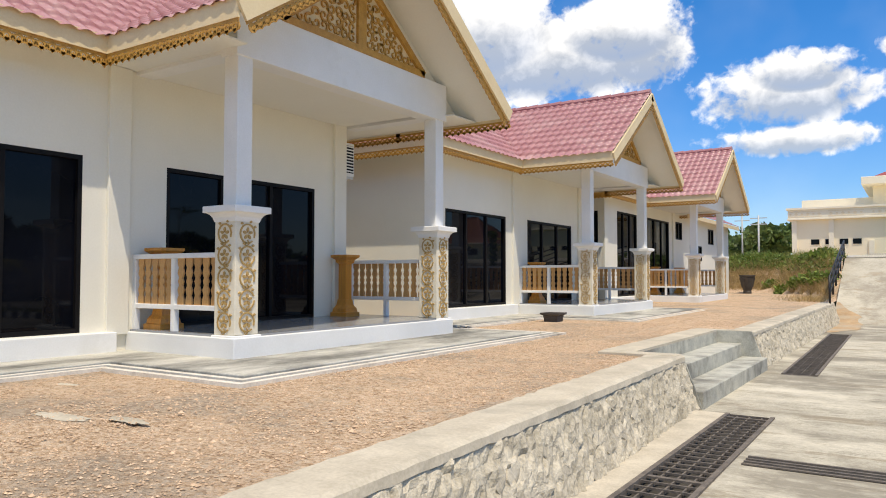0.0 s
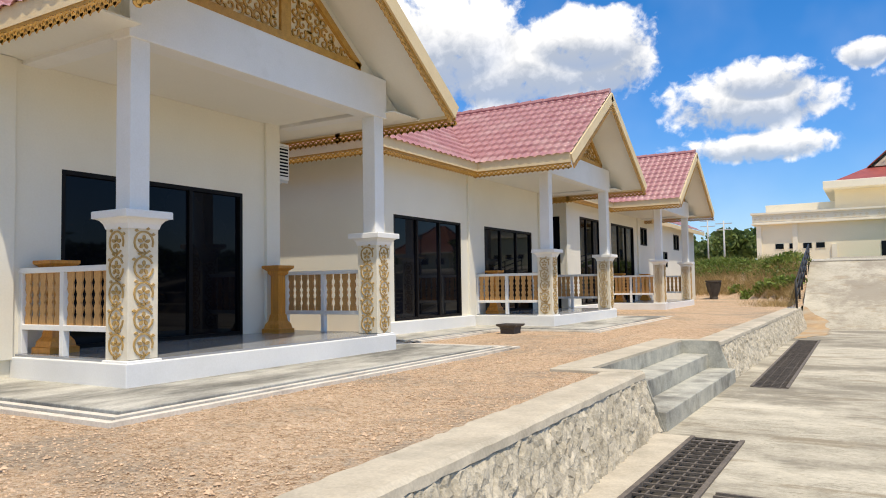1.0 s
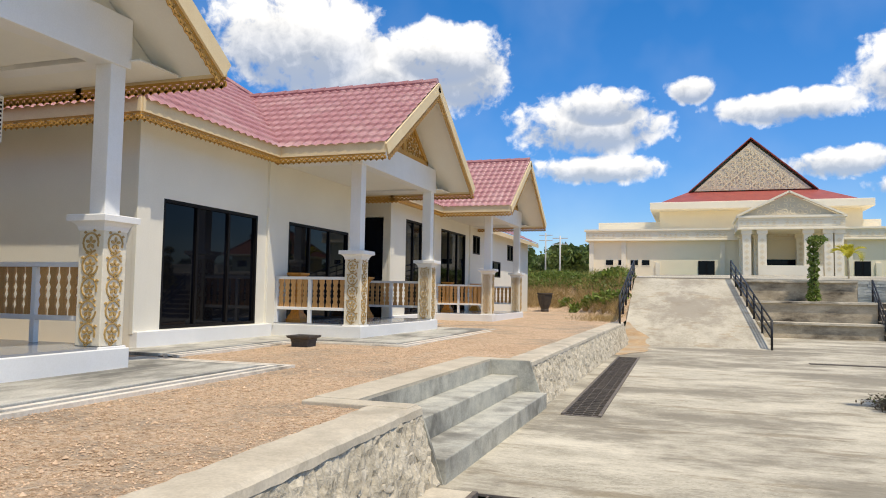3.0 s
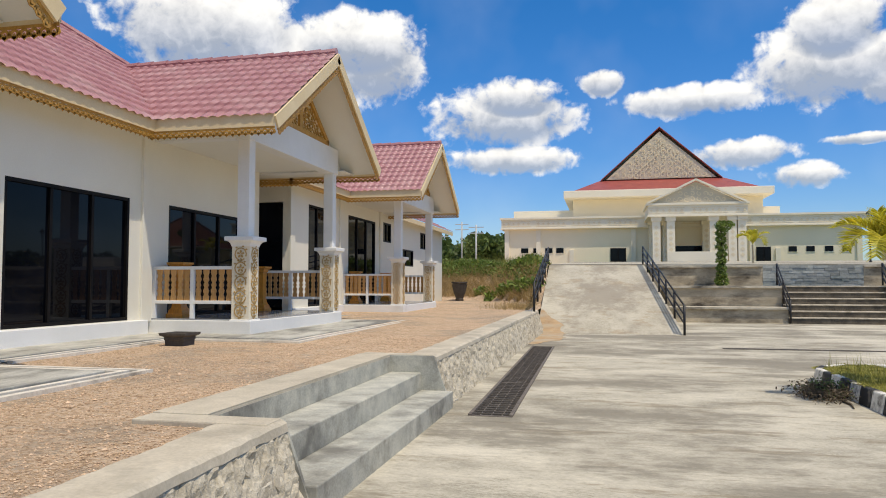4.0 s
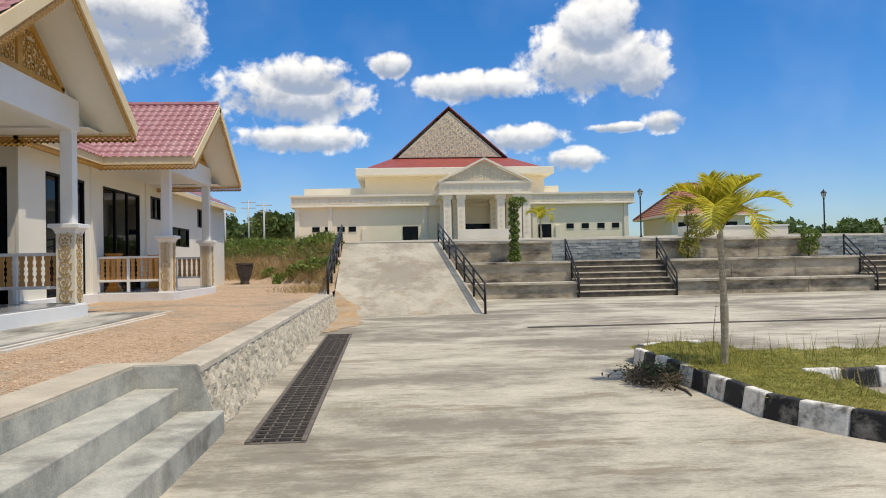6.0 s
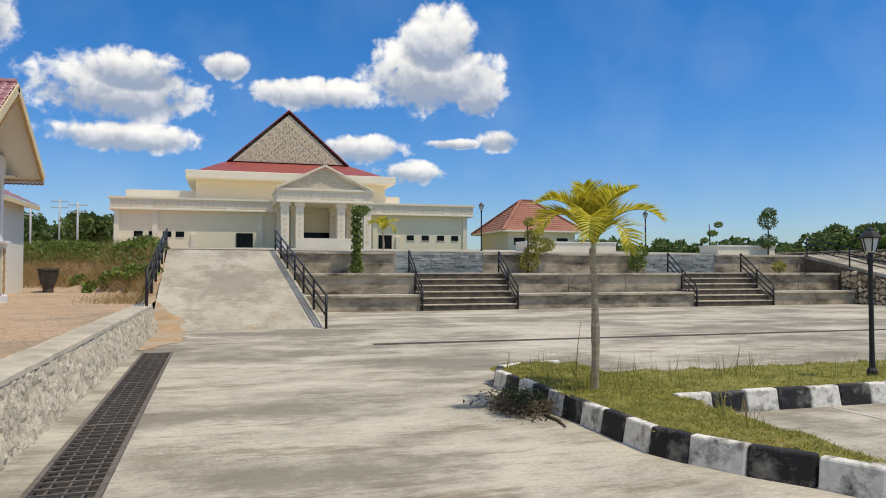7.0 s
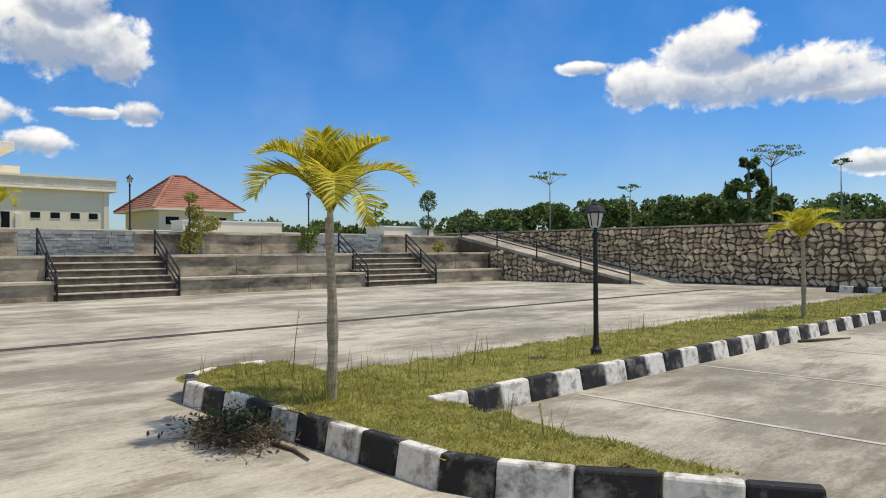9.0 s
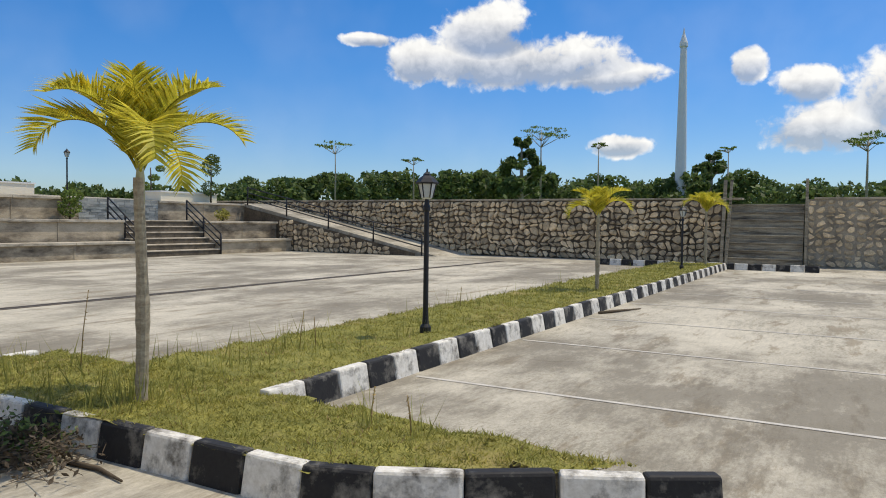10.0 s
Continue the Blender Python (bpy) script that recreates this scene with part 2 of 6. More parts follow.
M_GRASS = material("grass_turf", (0.33, 0.30, 0.07), (0.13, 0.14, 0.028), 4.5, 0.9, 1.0, 40, grime=(0.34, 0.27, 0.10), grime_at=0.62, depth=0.04)
M_BLADE = material("grass_blade", (0.43, 0.385, 0.095), (0.22, 0.23, 0.05), 3.0, 0.7, 0, 30, vary=0.35)
M_DRY = material("dry_grass", (0.50, 0.37, 0.17), (0.33, 0.23, 0.10), 3.0, 0.85, 0, 30, vary=0.35)
M_LEAF = material("shrub_leaf", (0.22, 0.29, 0.06), (0.11, 0.17, 0.03), 4.0, 0.55, 0, 30, vary=0.4)
M_DARKLEAF = material("dark_tree_leaf", (0.16, 0.215, 0.06), (0.085, 0.13, 0.035), 0.7, 0.6, 0, 30, vary=0.4)
M_PALM = material("yellow_green_frond", (0.74, 0.64, 0.085), (0.46, 0.46, 0.05), 6.0, 0.5, 0, 30, vary=0.3)
M_TRUNK = material("grey_palm_trunk", (0.47, 0.40, 0.28), (0.25, 0.205, 0.14), 7.0, 0.9, 0.5, 50, stretch=(1, 1, 4))
M_WOOD = material("dry_twig_wood", (0.14, 0.105, 0.065), (0.075, 0.055, 0.036), 7.0, 0.9, 0.4, 50)
M_HALL = material("hall_cream_paint", (0.90, 0.79, 0.575), (0.85, 0.74, 0.53), 0.3, 0.75, 0.04, 10)
M_HALLTRIM = material("hall_trim_paint", (0.87, 0.79, 0.625), (0.82, 0.735, 0.57), 0.5, 0.7, 0.04, 10)
M_RELIEF = material("hall_relief_paint", (0.84, 0.72, 0.50), (0.74, 0.62, 0.42), 0.5, 0.75, 0.05, 10)
M_ORNAMENT = material("grey_carved_gable", (0.68, 0.585, 0.43), (0.60, 0.515, 0.37), 1.0, 0.8, 0.2, 10)
M_SOIL = material("red_soil_bank", (0.38, 0.22, 0.12), (0.22, 0.13, 0.07), 1.0, 0.95, 0.8, 20, depth=0.05)
M_GREENLAND = material("distant_grassland", (0.13, 0.17, 0.05), (0.085, 0.12, 0.035), 0.06, 0.95, 0.3, 1.5)
M_GALV = material("pale_metal", (0.55, 0.56, 0.55), (0.45, 0.46, 0.46), 1.0, 0.5, 0.05, 20)
M_PLASTIC = material("white_appliance_casing", (0.75, 0.75, 0.72), (0.68, 0.68, 0.65), 2.0, 0.45, 0.03, 40)
M_CLAY = material("dark_clay_planter", (0.10, 0.085, 0.07), (0.055, 0.048, 0.042), 5.0, 0.8, 0.3, 50)


def translucent(m, share):
    """Lets part of the light through thin leaves."""
    t = m.node_tree
    b = t.nodes["Principled BSDF"]
    tr = t.nodes.new("ShaderNodeBsdfTranslucent")
    col = b.inputs["Base Color"].links[0].from_socket
    t.links.new(col, tr.inputs[0])
    mx = t.nodes.new("ShaderNodeMixShader")
    mx.inputs[0].default_value = share
    t.links.new(b.outputs[0], mx.inputs[1])
    t.links.new(tr.outputs[0], mx.inputs[2])
    t.links.new(mx.outputs[0], t.nodes["Material Output"].inputs[0])


for leafy, share in ((M_BLADE, 0.4), (M_DRY, 0.4), (M_LEAF, 0.4), (M_DARKLEAF, 0.4), (M_PALM, 0.5)):
    translucent(leafy, share)


def yard_material(name, light, dark, stain, stretch):
    """Weathered concrete: broad streaks, fine broomed streaks, grit and blotchy dark stains."""
    m = bpy.data.materials.new(name)
    m.use_nodes = True
    t = m.node_tree
    b = t.nodes["Principled BSDF"]
    tc = t.nodes.new("ShaderNodeTexCoord")

    def layer(scale, s, detail=6.0, roughness=0.62):
        mp = t.nodes.new("ShaderNodeMapping")
        mp.inputs["Scale"].default_value = s
        t.links.new(tc.outputs["Object"], mp.inputs[0])
        n = nd(t, "ShaderNodeTexNoise", Scale=scale, Detail=detail, Roughness=roughness)
        t.links.new(mp.outputs[0], n.inputs["Vector"])
        return n.outputs[0]

    broad = layer(0.5, stretch)
    streak = layer(5.0, (stretch[0] * 0.9, stretch[1] * 2.0, 1), 9.0, 0.78)
    grit = layer(21, (1, 1.7, 1), 8.0, 0.82)
    spots = layer(0.22, (stretch[0] * 1.3, stretch[1] * 1.1, 1), 8.0, 0.72)
    mixed = maths(t, "ADD", maths(t, "MULTIPLY", broad, 0.30), maths(t, "MULTIPLY_ADD", streak, 0.36, maths(t, "MULTIPLY", grit, 0.34)))
    col = ramp(t, mixed, [(0.43, dark), (0.475, tuple((p * 0.55 + q * 0.45) for p, q in zip(light, dark))), (0.55, light), (0.62, tuple(min(0.72, p * 1.12) for p in light))])
    dirt = layer(0.9, (stretch[0] * 0.7, stretch[1] * 1.6, 1), 9.0, 0.74)
    col = mixc(t, ramp(t, dirt, [(0.545, (0, 0, 0)), (0.61, (0.62, 0.62, 0.62))]), col, (stain[0] * 1.35, stain[1] * 1.2, stain[2] * 0.98))
    col = mixc(t, ramp(t, maths(t, "MULTIPLY_ADD", streak, 0.3, maths(t, "MULTIPLY", spots, 0.7)), [(0.465, (0, 0, 0)), (0.55, (0.74, 0.74, 0.74))]), col, stain)
    t.links.new(col, b.inputs["Base Color"])
    b.inputs["Roughness"].default_value = 0.88
    b.inputs["Specular IOR Level"].default_value = 0.3
    bp = nd(t, "ShaderNodeBump", Strength=0.5, Distance=0.012)
    t.links.new(mixed, bp.inputs["Height"])
    t.links.new(bp.outputs[0], b.inputs["Normal"])
    return m


def gravel_material():
    """Tan gravel over soil: two sizes of single pebbles, grey worn patches and reddish soil."""
    m = bpy.data.materials.new("tan_gravel")
    m.use_nodes = True
    t = m.node_tree
    b = t.nodes["Principled BSDF"]
    tc = t.nodes.new("ShaderNodeTexCoord")
    big = nd(t, "ShaderNodeTexNoise", Scale=0.55, Detail=7.0, Roughness=0.68)
    mid = nd(t, "ShaderNodeTexNoise", Scale=6.5, Detail=8.0, Roughness=0.78)
    v1 = nd(t, "ShaderNodeTexVoronoi", Scale=34.0, Randomness=1.0)
    v2 = nd(t, "ShaderNodeTexVoronoi", Scale=85.0, Randomness=1.0)
    for n in (big, mid, v1, v2):
        t.links.new(tc.outputs["Object"], n.inputs["Vector"])
    sep1 = t.nodes.new("ShaderNodeSeparateColor")
    t.links.new(v1.outputs["Color"], sep1.inputs[0])
    sep2 = t.nodes.new("ShaderNodeSeparateColor")
    t.links.new(v2.outputs["Color"], sep2.inputs[0])
    f = maths(t, "ADD", maths(t, "MULTIPLY", sep1.outputs[0], 0.26), maths(t, "MULTIPLY_ADD", sep2.outputs[1], 0.22, maths(t, "MULTIPLY", mid.outputs[0], 0.6)))
    col = ramp(t, f, [(0.27, (0.20, 0.12, 0.07)), (0.42, (0.52, 0.345, 0.205)), (0.58, (0.72, 0.515, 0.345)), (0.8, (0.78, 0.63, 0.46))])
    col = mixc(t, ramp(t, maths(t, "MULTIPLY_ADD", mid.outputs[0], 0.35, maths(t, "MULTIPLY", big.outputs[0], 0.65)), [(0.50, (0, 0, 0)), (0.58, (0.75, 0.75, 0.75))]), col, mixc(t, sep1.outputs[2], (0.25, 0.19, 0.135), (0.55, 0.45, 0.34)))
    t.links.new(col, b.inputs["Base Color"])
    b.inputs["Roughness"].default_value = 0.95
    b.inputs["Specular IOR Level"].default_value = 0.2
    bp = nd(t, "ShaderNodeBump", Strength=1.0, Distance=0.05)
    t.links.new(maths(t, "ADD", mid.outputs[0], maths(t, "MULTIPLY", maths(t, "SUBTRACT", sep1.outputs[0], v1.outputs["Distance"]), 0.4)), bp.inputs["Height"])
    t.links.new(bp.outputs[0], b.inputs["Normal"])
    return m


M_PAVE = yard_material("weathered_concrete", (0.62, 0.565, 0.445), (0.31, 0.28, 0.212), (0.165, 0.143, 0.105), (0.7, 1.2, 1))
M_RAMP = yard_material("warm_ramp_concrete", (0.55, 0.50, 0.39), (0.37, 0.33, 0.25), (0.26, 0.22, 0.165), (1.2, 0.6, 1))
M_GRAVEL = gravel_material()


def glass_material():
    m = bpy.data.materials.new("dark_tinted_glass")
    m.use_nodes = True
    t = m.node_tree
    b = t.nodes["Principled BSDF"]
    tc = t.nodes.new("ShaderNodeTexCoord")
    n = nd(t, "ShaderNodeTexNoise", Scale=0.8, Detail=2.0)
    t.links.new(tc.outputs["Object"], n.inputs["Vector"])
    t.links.new(ramp(t, n.outputs[0], [(0.35, (0.002, 0.0025, 0.004)), (0.7, (0.005, 0.006, 0.010))]), b.inputs["Base Color"])
    b.inputs["Roughness"].default_value = 0.025
    b.inputs["IOR"].default_value = 1.24
    bp = nd(t, "ShaderNodeBump", Strength=0.04, Distance=0.02)
    t.links.new(n.outputs[0], bp.inputs["Height"])
    t.links.new(bp.outputs[0], b.inputs["Normal"])
    return m


M_GLASS = glass_material()
M_LANTERN = material("frosted_lamp_glass", (0.62, 0.64, 0.60), (0.52, 0.54, 0.50), 3.0, 0.25, 0.02, 30)


# ---- building helpers ----
def thing(name, label, category, group="", kind="", at=(0, 0, 0)):
    ob = new(name)
    ob.location = at
    return tagged(ob, label, category, group, kind)


def mesh_object(name, mesh, mat, parent=None, label=""):
    ob = new(name, mesh)
    if mat and not mesh.materials:
        mesh.materials.append(mat)
    if parent:
        ob.parent = parent
    if label:
        ob["label"] = label
    return ob


def part(name, bm, mat, parent=None, label="", smooth=False):
    mesh = bpy.data.meshes.new(name)
    bmesh.ops.recalc_face_normals(bm, faces=bm.faces)
    bm.to_mesh(mesh)
    bm.free()
    if smooth:
        mesh.polygons.foreach_set("use_smooth", [True] * len(mesh.polygons))
    return mesh_object(name, mesh, mat, parent, label)


def raw(name, verts, faces, mat, parent=None, label="", smooth=False):
    mesh = bpy.data.meshes.new(name)
    mesh.from_pydata([tuple(map(float, v)) for v in verts], [], faces)
    mesh.update()
    if smooth:
        mesh.polygons.foreach_set("use_smooth", [True] * len(mesh.polygons))
    return mesh_object(name, mesh, mat, parent, label)


def add_box(bm, x0, x1, y0, y1, z0, z1, bevel=0.0):
    m = Matrix.Translation(((x0 + x1) / 2, (y0 + y1) / 2, (z0 + z1) / 2)) @ Matrix.Diagonal((abs(x1 - x0), abs(y1 - y0), abs(z1 - z0), 1))
    r = bmesh.ops.create_cube(bm, size=1, matrix=m)
    if bevel:
        edges = list({e for v in r["verts"] for e in v.link_edges})
        bmesh.ops.bevel(bm, geom=edges, offset=bevel, segments=2, affect="EDGES", profile=0.5)


def box(name, x0, x1, y0, y1, z0, z1, mat, parent=None, bevel=0.0, label=""):
    bm = bmesh.new()
    add_box(bm, x0, x1, y0, y1, z0, z1, bevel)
    return part(name, bm, mat, parent, label)


def add_beam(bm, p, q, w, h, up=(0, 0, 1)):
    """A box from p to q, w wide and h high."""
    p, q = Vector(p), Vector(q)
    d = (q - p).normalized()
    s = d.cross(Vector(up)).normalized()
    u = s.cross(d)
    vs = [bm.verts.new(e + s * a * w / 2 + u * b * h / 2) for e in (p, q) for a, b in ((-1, -1), (1, -1), (1, 1), (-1, 1))]
    for f in ((0, 1, 2, 3), (7, 6, 5, 4), (0, 4, 5, 1), (1, 5, 6, 2), (2, 6, 7, 3), (3, 7, 4, 0)):
        bm.faces.new([vs[i] for i in f])


def beam(name, p, q, w, h, mat, parent=None, up=(0, 0, 1), label=""):
    bm = bmesh.new()
    add_beam(bm, p, q, w, h, up)
    return part(name, bm, mat, parent, label)


def add_tube(bm, pts, radii, sides=8, caps=True):
    """A round tube through points, a radius at each."""
    rings = []
    pts = [Vector(p) for p in pts]
    for i, p in enumerate(pts):
        d = (pts[min(i + 1, len(pts) - 1)] - pts[max(i - 1, 0)]).normalized()
        a = d.orthogonal().normalized() if abs(d.z) > 0.98 else d.cross(Vector((0, 0, 1))).normalized()
        if abs(d.z) > 0.98:
            a = Vector((1, 0, 0))
        b = d.cross(a).normalized()
        r = radii[i] if isinstance(radii, (list, tuple)) else radii
        rings.append([bm.verts.new(p + (a * math.cos(k * math.tau / sides) + b * math.sin(k * math.tau / sides)) * r) for k in range(sides)])
    for u, v in zip(rings, rings[1:]):
        for k in range(sides):
            bm.faces.new((u[k], u[(k + 1) % sides], v[(k + 1) % sides], v[k]))
    if caps:
        bm.faces.new(rings[0])
        bm.faces.new(rings[-1])


def tube(name, pts, radii, mat, parent=None, sides=8, label="", smooth=True):
    bm = bmesh.new()
    add_tube(bm, pts, radii, sides)
    return part(name, bm, mat, parent, label, smooth)


def lathe_square(bm, x, y, profile):
    """A square pillar of stacked rings: profile of (half width, z)."""
    rings = [[bm.verts.new((x + a * w, y + b * w, z)) for a, b in ((-1, -1), (1, -1), (1, 1), (-1, 1))] for w, z in profile]
    for u, v in zip(rings, rings[1:]):
        for k in range(4):
            bm.faces.new((u[k], u[(k + 1) % 4], v[(k + 1) % 4], v[k]))
    bm.faces.new(rings[0])
    bm.faces.new(rings[-1])


def lathe(bm, x, y, profile, sides=16):
    rings = [[bm.verts.new((x + r * math.cos(k * math.tau / sides), y + r * math.sin(k * math.tau / sides), z)) for k in range(sides)] for r, z in profile]
    for u, v in zip(rings, rings[1:]):
        for k in range(sides):
            bm.faces.new((u[k], u[(k + 1) % sides], v[(k + 1) % sides], v[k]))
    bm.faces.new(rings[0])
    bm.faces.new(rings[-1])


def prism(bm, poly, offset):
    """A flat polygon given thickness along offset."""
    a = [bm.verts.new(p) for p in poly]
    b = [bm.verts.new(Vector(p) + Vector(offset)) for p in poly]
    bm.faces.new(a)
    bm.faces.new(b[::-1])
    n = len(a)
    for k in range(n):
        bm.faces.new((a[k], a[(k + 1) % n], b[(k + 1) % n], b[k]))


# ---- ground ----
def grid_sheet(name, x0, x1, y0, y1, nx, ny, height, mat, kind_label, category):
    xs, ys = np.linspace(x0, x1, nx + 1), np.linspace(y0, y1, ny + 1)
    v = [(x, y, height(x, y)) for y in ys for x in xs]
    w = nx + 1
    f = [(j * w + i, j * w + i + 1, (j + 1) * w + i + 1, (j + 1) * w + i) for j in range(ny) for i in range(nx)]
    return tagged(raw(name, v, f, mat, smooth=True), kind_label, category, kind="structure")


tagged(raw("ground", [(-2500, -2500, -0.08), (2500, -2500, -0.08), (2500, 2500, -0.08), (-2500, 2500, -0.08)], [(0, 1, 2, 3)], M_GREENLAND),
       "wide green grassland reaching the horizon", "ground", kind="structure")

# lower concrete yard with two openings for the drain grates
rows_y = [(-80, -1.87, -1.33), (2.6, -1.87, -1.33), (8.72, -1.87, -1.34), (12.92, -1.87, -1.33), (22.9, -2.05, -1.49), (28.2, -2.05, -1.49), (60, -2.05, -1.49)]
verts, faces = [], []
for y, a, b in rows_y:
    verts += [(-3.6, y, 0), (a, y, 0), (b, y, 0), (45, y, 0)]
for j in range(len(rows_y) - 1):
    for i in range(3):
        if i == 1 and j in (1, 3):
            continue
        faces.append((j * 4 + i, j * 4 + i + 1, j * 4 + i + 5, j * 4 + i + 4))
tagged(raw("pavement", verts, faces, M_PAVE), "pale weathered concrete yard with dark stains", "pavement", kind="structure")


def drain_grate(y0, y1, a0, b0, a1, b1):
    g = thing("drain_grate", "rusty iron bar grate over a roadside drain", "drain grate", "drain grates")
    # Dark block close under the bars; its colour stands for the pit's shade.
    box("pit_shade", min(a0, a1) - 0.02, max(b0, b1) + 0.02, y0 - 0.02, y1 + 0.02, -0.45, -0.065, M_PITSHADE, g)
    bm = bmesh.new()
    for s, e in (((a0, y0), (a1, y1)), ((b0, y0), (b1, y1))):
        prism(bm, [(s[0], s[1], -0.004), (e[0], e[1], -0.004), (e[0], e[1], -0.36), (s[0], s[1], -0.36)], (0.02 if s[0] < -1.6 else -0.02, 0, 0))
    part("channel_wall", bm, M_STAIN, g)
    bm = bmesh.new()
    for k in (0.0, 1.0):
        add_beam(bm, (a0 + 0.02 + k * (b0 - a0 - 0.04), y0, -0.005), (a1 + 0.02 + k * (b1 - a1 - 0.04), y1, -0.005), 0.045, 0.05)
    part("frame", bm, M_RUST, g)
    n = 4
    for k in range(1, n):
        beam("long_bar", (a0 + (b0 - a0) * k / n, y0, -0.02), (a1 + (b1 - a1) * k / n, y1, -0.02), 0.014, 0.03, M_RUST, g)
    count = int((y1 - y0) / 0.165)
    for k in range(count + 1):
        f = k / count
        y = y0 + (y1 - y0) * f
        wide = 0.05 if k % 18 == 0 else 0.018
        beam("cross_bar", (a0 + (a1 - a0) * f, y, -0.004), (b0 + (b1 - b0) * f, y, -0.004), wide, 0.02, M_RUST, g)


drain_grate(2.6, 8.72, -1.87, -1.33, -1.87, -1.34)
drain_grate(12.92, 22.9, -1.87, -1.33, -2.05, -1.49)
slot = thing("slot_drain", "narrow dark slot drain across the concrete", "slot drain", "slot drains")
# Flat dark sheet on the concrete paints the shade of the slot.
box("channel_shade", -1.25, 12, 6.36, 6.66, 0.004, 0.008, M_PITSHADE, slot)
for y in (6.36, 6.46, 6.56, 6.66):
    box("edge_bar", -1.25, 12, y - 0.015, y + 0.015, 0.006, 0.018, M_RUST, slot)
slot = thing("slot_drain", "long dark slot drain across the wide yard", "slot drain", "slot drains")
# Again a flat dark sheet in place of a shaded slot.
box("channel_shade", 2.6, 27.4, 23.2, 23.36, 0.004, 0.008, M_PITSHADE, slot)
for y in (23.18, 23.38):
    box("edge_bar", 2.6, 27.4, y - 0.02, y + 0.02, 0.004, 0.014, M_RUST, slot)
box("kerb_strip", -2.25, -1.88, -20, 8.72, 0.004, 0.012, M_CAP, None)["label"] = "pale cement strip beside the drain"
bpy.data.objects["kerb_strip"]["kind"] = "structure"
bpy.data.objects["kerb_strip"]["category"] = "kerb strip"
for k in range(8):
    x = 6.35 + 2.75 * k
    tagged(box("parking_line", x - 0.03, x + 0.03, 9.4, 14.5, 0.003, 0.005, M_LINE), "faded white parking bay line on concrete", "road marking", "parking lines", "structure")


bm = bmesh.new()
lathe(bm, 8.3, 13.75, [(0.46, 0.001), (0.45, 0.0035), (0.2, 0.004)], 28)
tagged(part("round_patch", bm, M_PAVE), "round pale concrete patch in the parking bay", "concrete patch", kind="structure")

# ---- raised gravel terrace ----
def terrace_z(x, y):
    return 0.65 + 0.0045 * max(0.0, min(y, 30) - 13) + 0.012 * noise.noise((x * 1.3, y * 1.3, 0)) - (0.02 if -4.2 < x else 0)


def bank_z(x, y):
    """Gravel terrace that climbs into a planted bank beside the ramp."""
    base = terrace_z(x, y)
    foot = 42.0 + min(max((x + 6.5) / 3.2, 0), 1) * -8.0
    if y > foot:
        base += min(1.85, (y - foot) * 0.42) * (1 + 0.15 * noise.noise((x * 0.5, y * 0.5, 3)))
    return base


def wall_x(y):
    return -2.12 - 0.0327 * min(max(y, -6), 8.87)


xs_in = lambda y: (wall_x(y) - 0.3) if y < 8.87 else (-2.7 if y < 28.6 else min(-2.42 - 0.0385 * (y - 28.2), -2.42) if y < 41 else -2.93)
sheet_v, sheet_f = [], []
ys = list(np.arange(-30, 8.9, 0.75)) + [8.9, 8.91] + list(np.arange(9.6, 13.4, 0.75)) + [13.41, 13.42] + list(np.arange(14, 30, 0.8)) + list(np.arange(30, 100, 1.4))
for y in ys:
    edge = -3.1 if 8.905 < y < 13.415 else xs_in(y)
    for k in range(41):
        x = -60 + (edge + 60) * (1 - (1 - k / 40) ** 2.2)
        sheet_v.append((x, y, bank_z(x, y)))
for j in range(len(ys) - 1):
    for k in range(40):
        sheet_f.append((j * 41 + k, j * 41 + k + 1, (j + 1) * 41 + k + 1, (j + 1) * 41 + k))
tagged(raw("gravel_terrace", sheet_v, sheet_f, M_GRAVEL, smooth=True), "tan gravel and soil terrace in front of the houses", "gravel ground", kind="structure")

# retaining wall: mortar core, cement cap, stones
rwall = thing("retaining_wall", "low rubble stone retaining wall with a cement cap", "retaining wall", kind="structure")


def wall_core(name, y0, y1, top):
    """Rough rubble face: lumps, hollows and cracks in the mortar."""
    n, m = int((y1 - y0) / 0.045), 14
    v, f = [], []
    for k in range(n + 1):
        y = y0 + (y1 - y0) * k / n
        x = wall_x(y) if y < 8.9 else -2.41
        h = top + (0.0045 * max(0, y - 13))
        for j in range(m + 1):
            g = j / m
            q = Vector((0, y * 5.5, g * 3.4))
            cell = noise.voronoi(q)[0]
            crack = min(1.0, (cell[1] - cell[0]) * 3.2)
            lump = 0.022 * crack + 0.024 * noise.noise(q * 2.3) + 0.018 * noise.noise(q * 6.1)
            v.append((x + 0.185 * (1 - g) + 0.002 + lump * (0.3 if j in (0, m) else 1), y + 0.01 * noise.noise(q * 3.7), -0.03 + (h + 0.03) * g))
        v.append((x - 0.4, y, h))
    w = m + 2
    for k in range(n):
        for j in range(w - 1):
            f.append((k * w + j, k * w + j + 1, (k + 1) * w + j + 1, (k + 1) * w + j))
    return raw(name, v, f, M_MORTAR, rwall)


